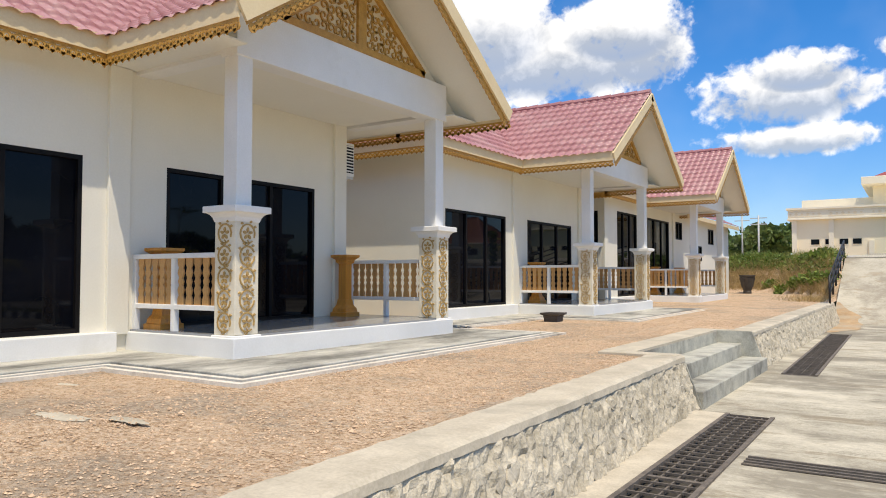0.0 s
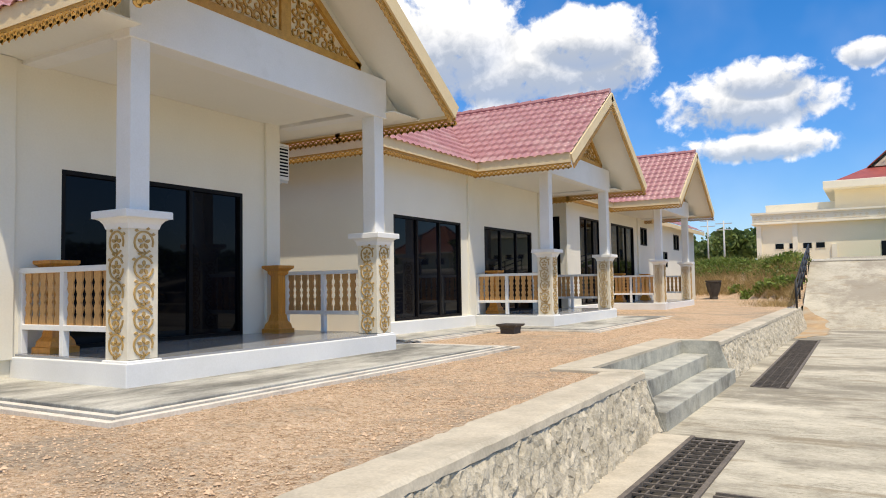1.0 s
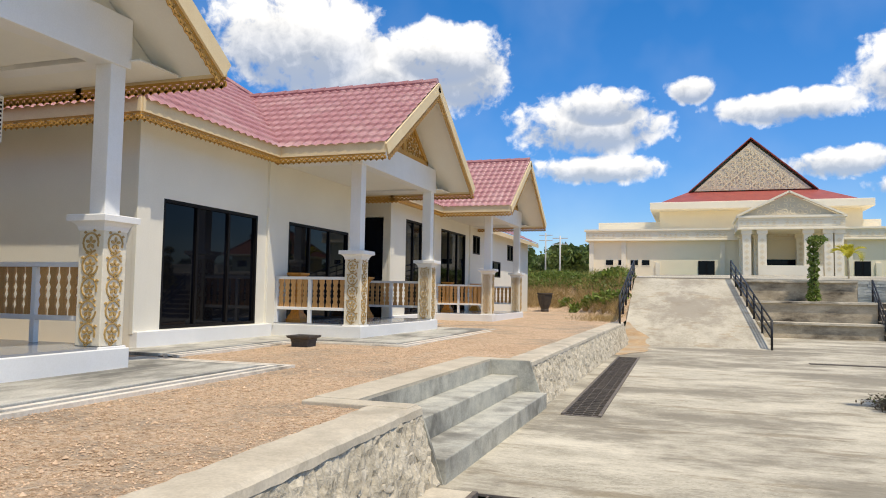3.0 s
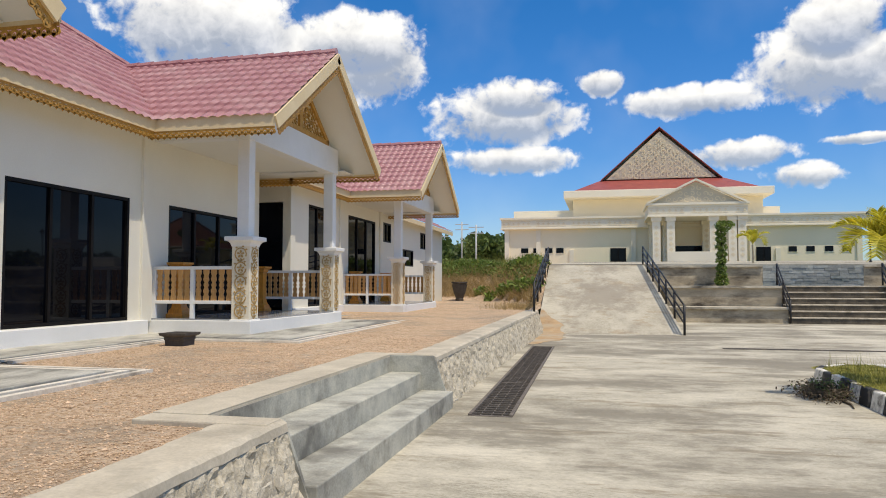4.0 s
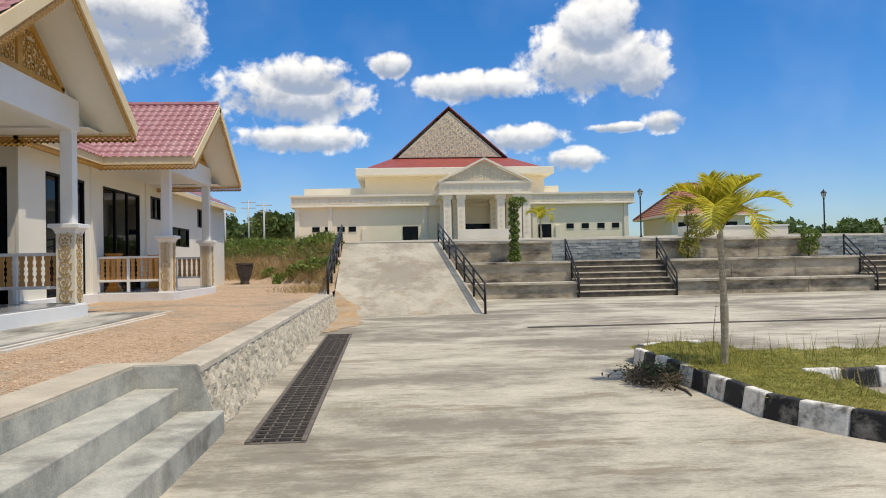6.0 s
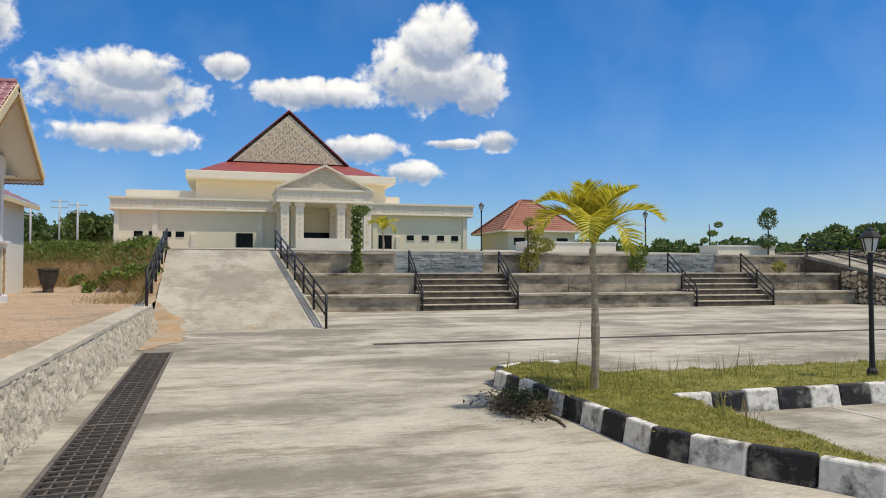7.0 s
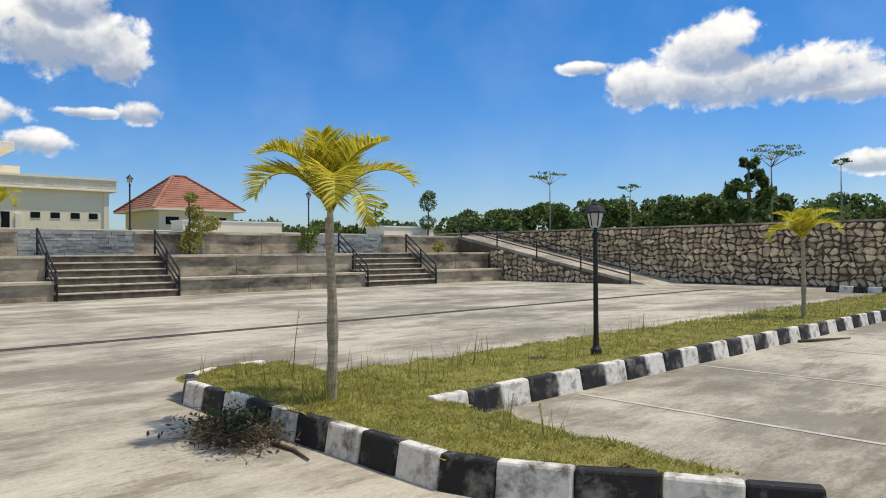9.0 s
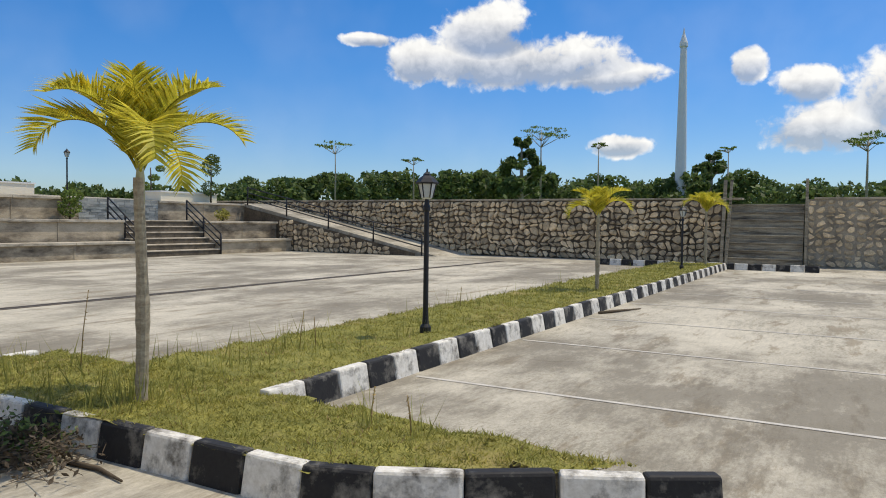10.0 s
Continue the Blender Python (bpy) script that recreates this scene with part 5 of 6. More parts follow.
# ---- kiosk and low walls on the plaza ----
def kiosk():
    k = thing("pavilion", "small cream pavilion with a red hipped roof", "pavilion")
    x0, x1, y0, y1 = 25.2, 34.0, 73.2, 82.8
    box("wall", x0 + 0.8, x1 - 0.8, y0 + 0.8, y1 - 0.8, 2.5, 5.5, M_HALL, k)
    cx, cy = (x0 + x1) / 2, (y0 + y1) / 2
    v = [(x0, y0, 5.6), (x1, y0, 5.6), (x1, y1, 5.6), (x0, y1, 5.6), (cx - 0.6, cy, 9.0), (cx + 0.6, cy, 9.0)]
    raw("roof", v, [(0, 1, 5, 4), (1, 2, 5), (2, 3, 4, 5), (3, 0, 4), (3, 2, 1, 0)], M_KIOSKROOF, k, "red hipped roof")
    for p, q in ((0, 4), (1, 5), (2, 5), (3, 4), (4, 5)):
        beam("ridge_cap", Vector(v[p]) + Vector((0, 0, 0.04)), Vector(v[q]) + Vector((0, 0, 0.04)), 0.32, 0.12, M_KIOSKROOF, k)
    for j in range(1, 15):
        f = j / 15
        a, b = Vector(v[0]).lerp(Vector(v[4]), f), Vector(v[1]).lerp(Vector(v[5]), f)
        beam("tile_course", a, b, 0.1, 0.015, M_KIOSKROOF, k)
        a = Vector(v[3]).lerp(Vector(v[4]), f)
        beam("tile_course", a, Vector(v[0]).lerp(Vector(v[4]), f), 0.1, 0.015, M_KIOSKROOF, k)
    box("eave", x0 - 0.05, x1 + 0.05, y0 - 0.05, y1 + 0.05, 5.45, 5.6, M_HALLTRIM, k)
    for x in (x0 + 1.4, x0 + 3.7, x0 + 6.0):
        box("window", x, x + 1.2, y0 + 0.76, y0 + 0.82, 4.2, 4.9, M_GLASS, k)


kiosk()
for x0, x1, y, z in ((17.6, 24, 50, 3.5), (25.0, 28.7, 41, 3.02)):
    p = thing("planter_wall", "low white painted planter wall on the plaza", "planter wall", "white planter walls")
    box("wall", x0, x1, y, y + 1.6, 2.3, z - 0.08, M_HALLTRIM, p)
    box("coping", x0 - 0.05, x1 + 0.05, y - 0.05, y + 1.65, z - 0.08, z, M_WHITE, p)


def street_lamp(x, y, z, height, s=1.0):
    """A black post with a four-sided lantern."""
    l = thing("street_lamp", "black iron lamp post with a glazed lantern", "street lamp", "street lamps")
    h0 = height - 0.40 * s
    bm = bmesh.new()
    lathe(bm, x, y, [(0.075 * s, z), (0.075 * s, z + 0.10), (0.045 * s, z + 0.14), (0.036 * s, z + 0.3), (0.032 * s, z + h0 - 0.15), (0.048 * s, z + h0 - 0.13), (0.048 * s, z + h0 - 0.09), (0.03 * s, z + h0 - 0.05), (0.026 * s, z + h0)], 12)
    part("post", bm, M_IRON, l, smooth=False)
    bm = bmesh.new()
    lathe(bm, x, y, [(0.05 * s, z + h0), (0.075 * s, z + h0 + 0.02), (0.118 * s, z + h0 + 0.2 * s), (0.115 * s, z + h0 + 0.205 * s)], 6)
    part("lantern_glass", bm, M_LANTERN, l, "pale frosted lantern glass")
    bm = bmesh.new()
    lathe(bm, x, y, [(0.15 * s, z + h0 + 0.2 * s), (0.155 * s, z + h0 + 0.22 * s), (0.10 * s, z + h0 + 0.28 * s), (0.055 * s, z + h0 + 0.31 * s), (0.05 * s, z + h0 + 0.33 * s), (0.015 * s, z + h0 + 0.36 * s), (0.008 * s, z + h0 + 0.40 * s)], 6)
    part("lantern_cap", bm, M_IRON, l)
    for k in range(6):
        a = k * math.tau / 6
        p = lambda r, zz: (x + r * s * math.cos(a), y + r * s * math.sin(a), z + h0 + zz * s)
        beam("glazing_bar", p(0.077, 0.02), p(0.12, 0.2), 0.014 * s, 0.014 * s, M_IRON, l, (1, 0.3, 0))


street_lamp(14.64, 50, 2.8, 3.1, 1.25)
street_lamp(7.65, 15.17, 0.2, 2.02, 0.92)
street_lamp(23.6, 15.3, 0.2, 2.02, 0.92)
street_lamp(32.5, 60, 3.0, 3.6, 1.6)


# ---- kerbed planting island ----
def kerb_mesh(n, mat):
    bm = bmesh.new()
    add_box(bm, -0.225 + 0.006, 0.225 - 0.006, 0, 0.15, -0.03, 0.235, 0.02)
    for v in bm.verts:
        if v.co.y < 0.05:
            v.co.y += 0.045 * max(0.0, v.co.z) / 0.235
    mesh = bpy.data.meshes.new("kerb_stone")
    bm.to_mesh(mesh)
    bm.free()
    mesh.materials.append(mat)
    return mesh


KERBS = [kerb_mesh(0, M_KWHITE), kerb_mesh(1, M_KBLACK)]


def kerb_run(parent, pts, first=0, sink=0.0, plain=False):
    """Kerb stones in turn white and black along a polyline; the outer face is on the right-hand side."""
    k = first
    for (xa, ya), (xb, yb) in zip(pts, pts[1:]):
        L = math.hypot(xb - xa, yb - ya)
        n = max(1, round(L / 0.45))
        for i in range(n):
            f = (i + 0.5) / n
            o = mesh_object("kerb_stone", KERBS[0 if plain else k % 2], None, parent)
            o.location = (xa + (xb - xa) * f, ya + (yb - ya) * f, random.uniform(-0.008, 0.006) - sink)
            o.rotation_euler = (random.uniform(-0.02, 0.02), 0, math.atan2(yb - ya, xb - xa) + random.uniform(-0.012, 0.012))
            o.scale = (L / n / 0.45, 1, 1)
            k += 1
    return k


isl = thing("planting_island", "grassy planting island with black and white kerb stones", "traffic island", kind="structure")
arc = [(4.10, 11.20), (3.88, 11.56), (3.68, 11.98), (3.40, 12.40), (3.18, 12.85), (3.06, 13.25)]
kerb_run(isl, [(4.4, 17.9), (3.7, 17.85), (3.25, 17.55), (3.05, 17.1), (3.06, 13.25)] + arc[-2::-1], 0)
kerb_run(isl, [(4.11, 11.62), (4.28, 14.30)], 0, 0.06, True)
kerb_run(isl, [(4.32, 14.58), (28.1, 14.58)], 0)
kerb_run(isl, [(28.1, 16.5), (4.6, 16.5), (4.45, 17.9)], 0, 0.10, True)
fk = thing("far_kerb", "row of black and white kerb stones by the boundary wall", "kerb", kind="structure")
kerb_run(fk, [(28.1, 19.4), (28.1, 11.6)], 1)


# ---- annex beyond the third house ----
def annex():
    a = thing("annex", "cream annex with small high windows beyond the row", "house")
    X = -8.45
    holes = [(30.7, 31.75, 3.2, 3.95), (33.0, 35.2, 2.35, 3.05), (36.4, 37.6, 3.2, 3.95)]
    wall_with_holes("front_wall", X, 30.35, 41, 0.6, 4.3, holes, a)
    for y0, y1, z0, z1 in holes:
        window(a, X, y0, y1, z0, z1, 2)
    box("side_wall", -15, X - 0.18, 40.8, 41, 0.6, 4.3, M_WALL, a)
    bm = bmesh.new()
    add_box(bm, -8.02, -7.98, 30.9, 41.5, 4.12, 4.3)
    part("fascia", bm, M_FASCIA, a)
    box("soffit", X, -8.02, 30.9, 41.5, 4.25, 4.28, M_SOFFIT, a)
    bm = bmesh.new()
    tiled_slope(bm, (-12, 30.9, 4.3 + 4 * PITCH * 0.7), (0, 1, 0), (4, 0, -4 * PITCH * 0.7), 10.6, math.hypot(4, 4 * PITCH * 0.7), 0, 4)
    part("roof", bm, M_TILE, a, "", True)


annex()


# ---- small things by the houses ----
def air_conditioner(y):
    a = thing("air_conditioner", "white outdoor air conditioner unit on the side wall", "air conditioner")
    box("casing", -8.64, -8.43, y, y + 0.30, 3.42, 4.02, M_PLASTIC, a, 0.015)
    # Black sheet on the casing paints the shaded hollow behind the slats.
    box("grille_shade", -8.434, -8.426, y + 0.03, y + 0.27, 3.48, 3.97, M_FRAME, a)
    for k in range(9):
        z = 3.50 + k * 0.055
        box("grille_slat", -8.428, -8.416, y + 0.03, y + 0.27, z, z + 0.022, M_PLASTIC, a)
    for x in (-8.60, -8.47):
        beam("bracket", (x, y - 0.02, 3.40), (x, y + 0.29, 3.40), 0.03, 0.04, M_GALV, a)


air_conditioner(9.42)

pl = thing("planter_bowl", "dark square stone planter with a wide rim on the gravel", "planter")
bm = bmesh.new()
lathe_square(bm, -6.55, 14.15, [(0.15, 0.63), (0.155, 0.74), (0.165, 0.75), (0.165, 0.79), (0.215, 0.815), (0.22, 0.85), (0.19, 0.85), (0.17, 0.80)])
part("bowl", bm, M_CLAY, pl)
urn = thing("urn", "large dark clay garden urn beside the planted bank", "urn")
bm = bmesh.new()
lathe(bm, -7.5, 40.9, [(r * 0.8, 0.72 + (z - 0.74) * 0.88) for r, z in ((0.26, 0.74), (0.27, 0.86), (0.24, 0.9), (0.33, 1.15), (0.42, 1.5), (0.47, 1.72), (0.44, 1.75), (0.52, 1.79), (0.52, 1.87), (0.43, 1.87), (0.38, 1.7))], 20)
part("body", bm, M_CLAY, urn, smooth=False)
bm = bmesh.new()
for k in range(10):
    a = k * math.tau / 10
    add_beam(bm, (-7.5 + 0.27 * math.cos(a), 40.9 + 0.27 * math.sin(a), 1.08), (-7.5 + 0.38 * math.cos(a), 40.9 + 0.38 * math.sin(a), 1.565), 0.05, 0.03, (math.cos(a), math.sin(a), 0))
part("rib_relief", bm, M_CLAY, urn)

# ---- vegetation ----
RNG = np.random.default_rng(11)


def leaves(centres, size, up=0.3, narrow=0.45):
    """Diamond leaves of two triangles at the given centres, turned at random."""
    n = len(centres)
    c = np.asarray(centres, float)
    d = RNG.normal(size=(n, 3))
    d[:, 2] += up
    d /= np.linalg.norm(d, axis=1)[:, None]
    e = np.cross(d, RNG.normal(size=(n, 3)))
    e /= np.linalg.norm(e, axis=1)[:, None] + 1e-9
    s = (size * RNG.uniform(0.6, 1.35, n))[:, None]
    v = np.empty((n, 4, 3))
    v[:, 0], v[:, 1], v[:, 2], v[:, 3] = c - d * s, c + e * s * narrow, c + d * s, c - e * s * narrow
    i = np.arange(n)[:, None] * 4
    return v.reshape(-1, 3), np.hstack((i, i + 1, i + 2, i + 3))


def blob(n, c, r, hollow=0.45, lumps=None):
    """Points in the outer part of an ellipsoid."""
    d = RNG.normal(size=(n, 3))
    d /= np.linalg.norm(d, axis=1)[:, None]
    q = (hollow + (1 - hollow) * RNG.uniform(0, 1, n)) ** 0.7
    return np.asarray(c) + d * q[:, None] * np.asarray(r)


def foliage(name, pts, size, mat, parent=None, label="", up=0.3, narrow=0.45):
    v, f = leaves(np.vstack(pts), size, up, narrow)
    return raw(name, v, [tuple(map(int, q)) for q in f], mat, parent, label)


def blades(pts, height, width, lean=0.5):
    """Upright grass blades of one triangle."""
    p = np.asarray(pts, float)
    n = len(p)
    a = RNG.uniform(0, math.tau, n)
    s = np.stack((np.cos(a), np.sin(a), np.zeros(n)), 1) * (width * RNG.uniform(0.6, 1.3, n))[:, None]
    t = np.stack((RNG.normal(0, lean, n), RNG.normal(0, lean, n), np.ones(n)), 1) * (height * RNG.uniform(0.45, 1.4, n))[:, None]
    v = np.stack((p - s, p + s, p + t), 1).reshape(-1, 3)
    i = np.arange(n) * 3
    return v, np.stack((i, i + 1, i + 2), 1)


def grass(name, pts, height, width, mat, label, lean=0.5, parent=None):
    v, f = blades(pts, height, width, lean)
    return tagged(raw(name, v, [tuple(map(int, q)) for q in f], mat, parent), label, "grass", kind="stuff")


def turf_z(x, y):
    return 0.215 + 0.05 * noise.noise((x * 1.7, y * 1.7, 1)) + 0.035 * noise.noise((x * 5, y * 5, 5))


def inside_turf(x, y):
    if 3.12 < x < 4.10 + (y - 11.3) * 0.085 and 11.3 < y < 17.8:
        if y < 13.25 and x < 3.10 + (13.25 - y) * 0.616 + 0.04:
            return False
        if y > 17.2 and x < 3.7 and (x - 3.7) ** 2 + (y - 17.2) ** 2 > 0.6 ** 2:
            return False
        return True
    return 4.3 <= x < 28.05 and 14.66 < y < 16.55


tv, tf, ids = [], [], {}
step = 0.10
for i in range(int((28.1 - 3.0) / step)):
    for j in range(int((18 - 11.3) / step)):
        x, y = 3.0 + i * step, 11.3 + j * step
        if inside_turf(x + step / 2, y + step / 2):
            q = []
            for a, b in ((0, 0), (1, 0), (1, 1), (0, 1)):
                k = (i + a, j + b)
                if k not in ids:
                    ids[k] = len(tv)
                    tv.append((3.0 + k[0] * step, 11.3 + k[1] * step, turf_z(3.0 + k[0] * step, 11.3 + k[1] * step)))
                q.append(ids[k])
            tf.append(tuple(q))
tagged(raw("turf", tv, tf, M_GRASS, smooth=True), "uneven yellow-green turf filling the kerbed island", "turf", kind="structure")


def turf_points(n, x0, x1, y0, y1):
    out = []
    for x, y in zip(RNG.uniform(x0, x1, n), RNG.uniform(y0, y1, n)):
        if inside_turf(x, y):
            out.append((x, y, turf_z(x, y) - 0.01))
    return out


near_pts = turf_points(52000, 3.1, 4.7, 11.3, 17.8) + turf_points(26000, 4.6, 12, 14.66, 16.55)
grass("turf_blades", near_pts, 0.028, 0.006, M_BLADE, "short yellow-green grass on the island", 0.95)
clumped = [p for p in turf_points(60000, 3.1, 12, 11.3, 17.8) if noise.noise((p[0] * 5.5, p[1] * 5.5, 4)) > 0.12]
grass("turf_clumps", clumped, 0.05, 0.006, M_BLADE, "mossy yellow-green grass clumps on the island", 0.7)
grass("turf_blades", turf_points(15000, 12, 27.4, 14.66, 16.55), 0.05, 0.010, M_BLADE, "short yellow-green grass on the island", 0.6)
dry = [p for p in turf_points(9000, 3.1, 12, 11.4, 17.8) if noise.noise((p[0] * 1.1, p[1] * 1.1, 9)) > 0.05]
grass("dry_blades", dry, 0.04, 0.006, M_DRY, "dry straw-coloured grass on the island", 0.7)
tufts = []
for cx, cy, n, r in ((3.6, 15.2, 160, 0.26), (3.25, 15.9, 50, 0.25), (3.5, 16.9, 40, 0.3), (4.9, 15.6, 60, 0.4), (11.5, 15.7, 60, 0.5), (5.95, 15.7, 60, 0.25), (3.96, 13.4, 14, 0.06), (4.0, 13.05, 14, 0.07), (10.3, 16.1, 30, 0.2), (7.6, 15.2, 30, 0.3), (6.6, 16.1, 24, 0.3), (15.1, 15.3, 90, 0.5), (13.5, 15.6, 50, 0.6), (21, 15.5, 90, 1.2), (25, 15.5, 80, 1.0), (4.3, 16.6, 30, 0.4), (9, 15.6, 30, 0.6)):
    for _ in range(n):
        x, y = cx + RNG.normal(0, r), cy + RNG.normal(0, r)
        if inside_turf(x, y):
            tufts.append((x, y, 0.18))
grass("tall_weeds", tufts, 0.29, 0.006, M_BLADE, "tall thin weeds standing in the turf", 0.25)


def stalk(x, y, h, lean):
    s = thing("weed_stalk", "single thin dry weed stalk in the turf", "weed", "weed stalks")
    tube("stem", [(x, y, 0.16), (x + lean * 0.4, y - lean * 0.2, 0.2 + h * 0.5), (x + lean, y - lean * 0.6, 0.2 + h)], [0.006, 0.005, 0.003], M_DRY, s, 5)
    tagged(foliage("leaf", [np.array([(x + lean * f, y - lean * f * 0.6, 0.2 + h * f) for f in np.linspace(0.3, 1, 9)])], 0.017, M_DRY, s), kind="stuff")


for x, y, h, l in ((4.1, 16.65, 0.72, 0.06), (3.96, 13.4, 0.28, 0.03), (4.0, 13.1, 0.26, -0.03), (5.95, 15.7, 0.42, 0.04), (6.1, 15.6, 0.36, -0.02), (10.3, 16.1, 0.35, 0.02)):
    stalk(x, y, h, l)


def palm(x, y, z, trunk, frond, count, seed, thick=0.058):
    """A young palm: ringed trunk, green crown shaft and arching pinnate fronds."""
    rng = random.Random(seed)
    p = thing("palm_tree", "young palm with a grey ringed trunk and yellow-green fronds", "palm tree", "palm trees")
    bm = bmesh.new()
    pts, rad = [], []
    for k in range(25):
        f = k / 24
        pts.append((x + 0.02 * math.sin(f * 4), y, z + trunk * f))
        r = thick * (1.12 - 0.25 * f + 0.22 * math.exp(-((f - 0.42) / 0.09) ** 2)) * (1.05 if k % 2 else 0.97)
        rad.append(r)
    add_tube(bm, pts, rad, 10)
    part("trunk", bm, M_TRUNK, p, "grey ringed trunk")
    bm = bmesh.new()
    add_tube(bm, [(x, y, z + trunk - 0.3 * frond), (x, y, z + trunk), (x, y, z + trunk + 0.22 * frond)], [thick * 0.8, thick * 0.75, thick * 0.35], 10)
    part("crown_shaft", bm, M_SHAFT, p, "pale green crown shaft", True)
    for k in range(count):
        f = k / (count - 1)
        a = k * 2.39996 + rng.uniform(-0.2, 0.2) + seed
        bm = bmesh.new()
        L = frond * (0.72 + 0.48 * min(1.0, f * 1.5)) * rng.uniform(0.92, 1.08)
        d = Vector((math.cos(a), math.sin(a), 0))
        o = Vector((x, y, z + trunk + 0.02 * frond))
        curve, n = [], 24
        pos, ang = o.copy(), radians(89 - 27 * f + rng.uniform(-5, 5))
        bend = radians(22 + 128 * f ** 1.2)
        for i in range(n + 1):
            curve.append((pos.copy(), ang))
            ang -= bend * (0.35 + 1.3 * i / n) / n
            pos = pos + (d * math.cos(ang) + Vector((0, 0, 1)) * math.sin(ang)) * L / n
        add_tube(bm, [c for c, _ in curve], [0.015 * frond * (1 - 0.85 * i / n) for i in range(n + 1)], 5, False)
        side = d.cross(Vector((0, 0, 1)))
        for i in range(3, n + 1):
            c, an = curve[i]
            t = d * math.cos(an) + Vector((0, 0, 1)) * math.sin(an)
            up = side.cross(t)
            if up.dot(d) > 0 and an > 0.6 or up.z < 0 and an <= 0.6:
                up = -up
            g = i / n
            ll = frond * (0.16 + 0.27 * math.sin(math.pi * min(1.0, g * 0.92) ** 0.8)) * (1.0 if g < 0.9 else 0.8)
            for s in (-1, 1):
                for q in (0.0, 0.33, 0.66):
                    b = c + t * (q * L / n)
                    dirn = (side * s * rng.uniform(0.62, 0.8) + t * rng.uniform(0.5, 0.75) + up * rng.uniform(0.15, 0.42)).normalized()
                    reach = ll * rng.uniform(0.82, 1.12)
                    m1 = b + dirn * reach * 0.45
                    tip = b + dirn * reach + Vector((0, 0, -0.14 * reach))
                    w = t * 0.014 * frond
                    bm.faces.new([bm.verts.new(e) for e in (b - w * 0.6, b + w * 0.6, m1 + w, tip, m1 - w)])
        part("frond", bm, M_PALM, p)


palm(3.6, 15.2, 0.17, 1.70, 0.84, 13, 3, 0.042)
palm(14.9, 15.3, 0.17, 1.55, 0.74, 10, 5, 0.04)
palm(26.9, 15.15, 0.17, 1.85, 0.85, 10, 8, 0.045)
palm(7.6, 46, 2.6, 1.1, 1.0, 8, 9, 0.05)

# heap of cut branches against the kerb
heap = thing("branch_heap", "heap of dry cut branches and leaves against the kerb", "branch heap")
bm = bmesh.new()
rng = random.Random(2)
for k in range(120):
    c = Vector((2.74 + rng.gauss(0, 0.16), 15.35 + rng.gauss(0, 0.24), rng.uniform(0.01, 0.17)))
    d = Vector((rng.gauss(0, 1), rng.gauss(0, 1), rng.gauss(0, 0.35))).normalized() * rng.uniform(0.1, 0.3)
    if c.z - abs(d.z) < 0.005:
        d.z = 0.01
    add_tube(bm, [c - d, c, c + d], [0.0025, 0.003, 0.0015], 4)
part("brushwood", bm, M_WOOD, heap)
foliage("leaves", [np.array([(2.74 + rng.gauss(0, 0.16), 15.4 + rng.gauss(0, 0.23), min(0.2, abs(rng.gauss(0.06, 0.06))) + 0.01) for _ in range(1700)])], 0.025, M_WOOD, heap, "withered brown leaves")
foliage("green_leaves", [np.array([(2.82 + rng.gauss(0, 0.14), 15.5 + rng.gauss(0, 0.2), min(0.22, abs(rng.gauss(0.08, 0.06))) + 0.02) for _ in range(700)])], 0.026, M_DARKLEAF, heap)
br = thing("fallen_branch", "thin fallen branch lying on the concrete", "branch", "fallen branches")
tube("limb", [(2.88, 15.0, 0.02), (2.9, 14.7, 0.02), (2.84, 14.4, 0.015)], [0.018, 0.015, 0.008], M_WOOD, br, 6)
br = thing("fallen_branch", "thin fallen branch lying against the kerb", "branch", "fallen branches")
tube("limb", [(12.5, 14.5, 0.02), (12.9, 14.3, 0.03), (13.6, 14.05, 0.02)], [0.03, 0.025, 0.012], M_WOOD, br, 6)


# planted bank beside the drive ramp
def bank_points(n, test):
    out = []
    while len(out) < n:
        x, y = RNG.uniform(-13, -2.9), RNG.uniform(32, 50)
        edge = -2.5 - 0.0385 * max(0, y - 28) - 0.25
        z = bank_z(x, y)
        if x < edge and test(x, y, z):
            out.append((x, y, z))
    return np.array(out)


top = bank_points(2300, lambda x, y, z: z > 1.95)
clumps = [blob(13, p + np.array((0, 0, 0.0 if p[0] > -6.5 else 0.12)), (0.45, 0.45, 0.26 + (0.6 if p[0] < -7.2 else 0.2) * max(0, noise.noise((p[0] * 0.6, p[1] * 0.6, 2)))), 0.2) for p in top]
tagged(foliage("bank_shrubs", clumps, 0.10, M_LEAF), "dense green shrubs and creepers on the bank", "shrubs", kind="stuff")
dark = [blob(260, (x, y, bank_z(x, y) + 0.06), (0.75, 0.6, 0.36), 0.3) for x, y in ((-4.6, 38.5), (-5.3, 39.4), (-3.9, 37.4), (-3.7, 39.6), (-6.4, 42.6), (-3.4, 36.2), (-4.4, 41.0))]
tagged(foliage("broadleaf_shrub", dark, 0.13, M_LEAF, None, "", 0.6, 0.6), "dark broad-leaved shrub on the bank by the ramp", "shrub", kind="stuff")
grass("bank_grass", bank_points(6000, lambda x, y, z: z > 1.9), 0.50, 0.012, M_BLADE, "tall green grass on the bank", 0.35)
grass("bank_dry_grass", bank_points(14000, lambda x, y, z: 0.74 < z < 2.3), 0.38, 0.012, M_DRY, "dry brown grass hanging on the bank", 0.8)
skirt = []
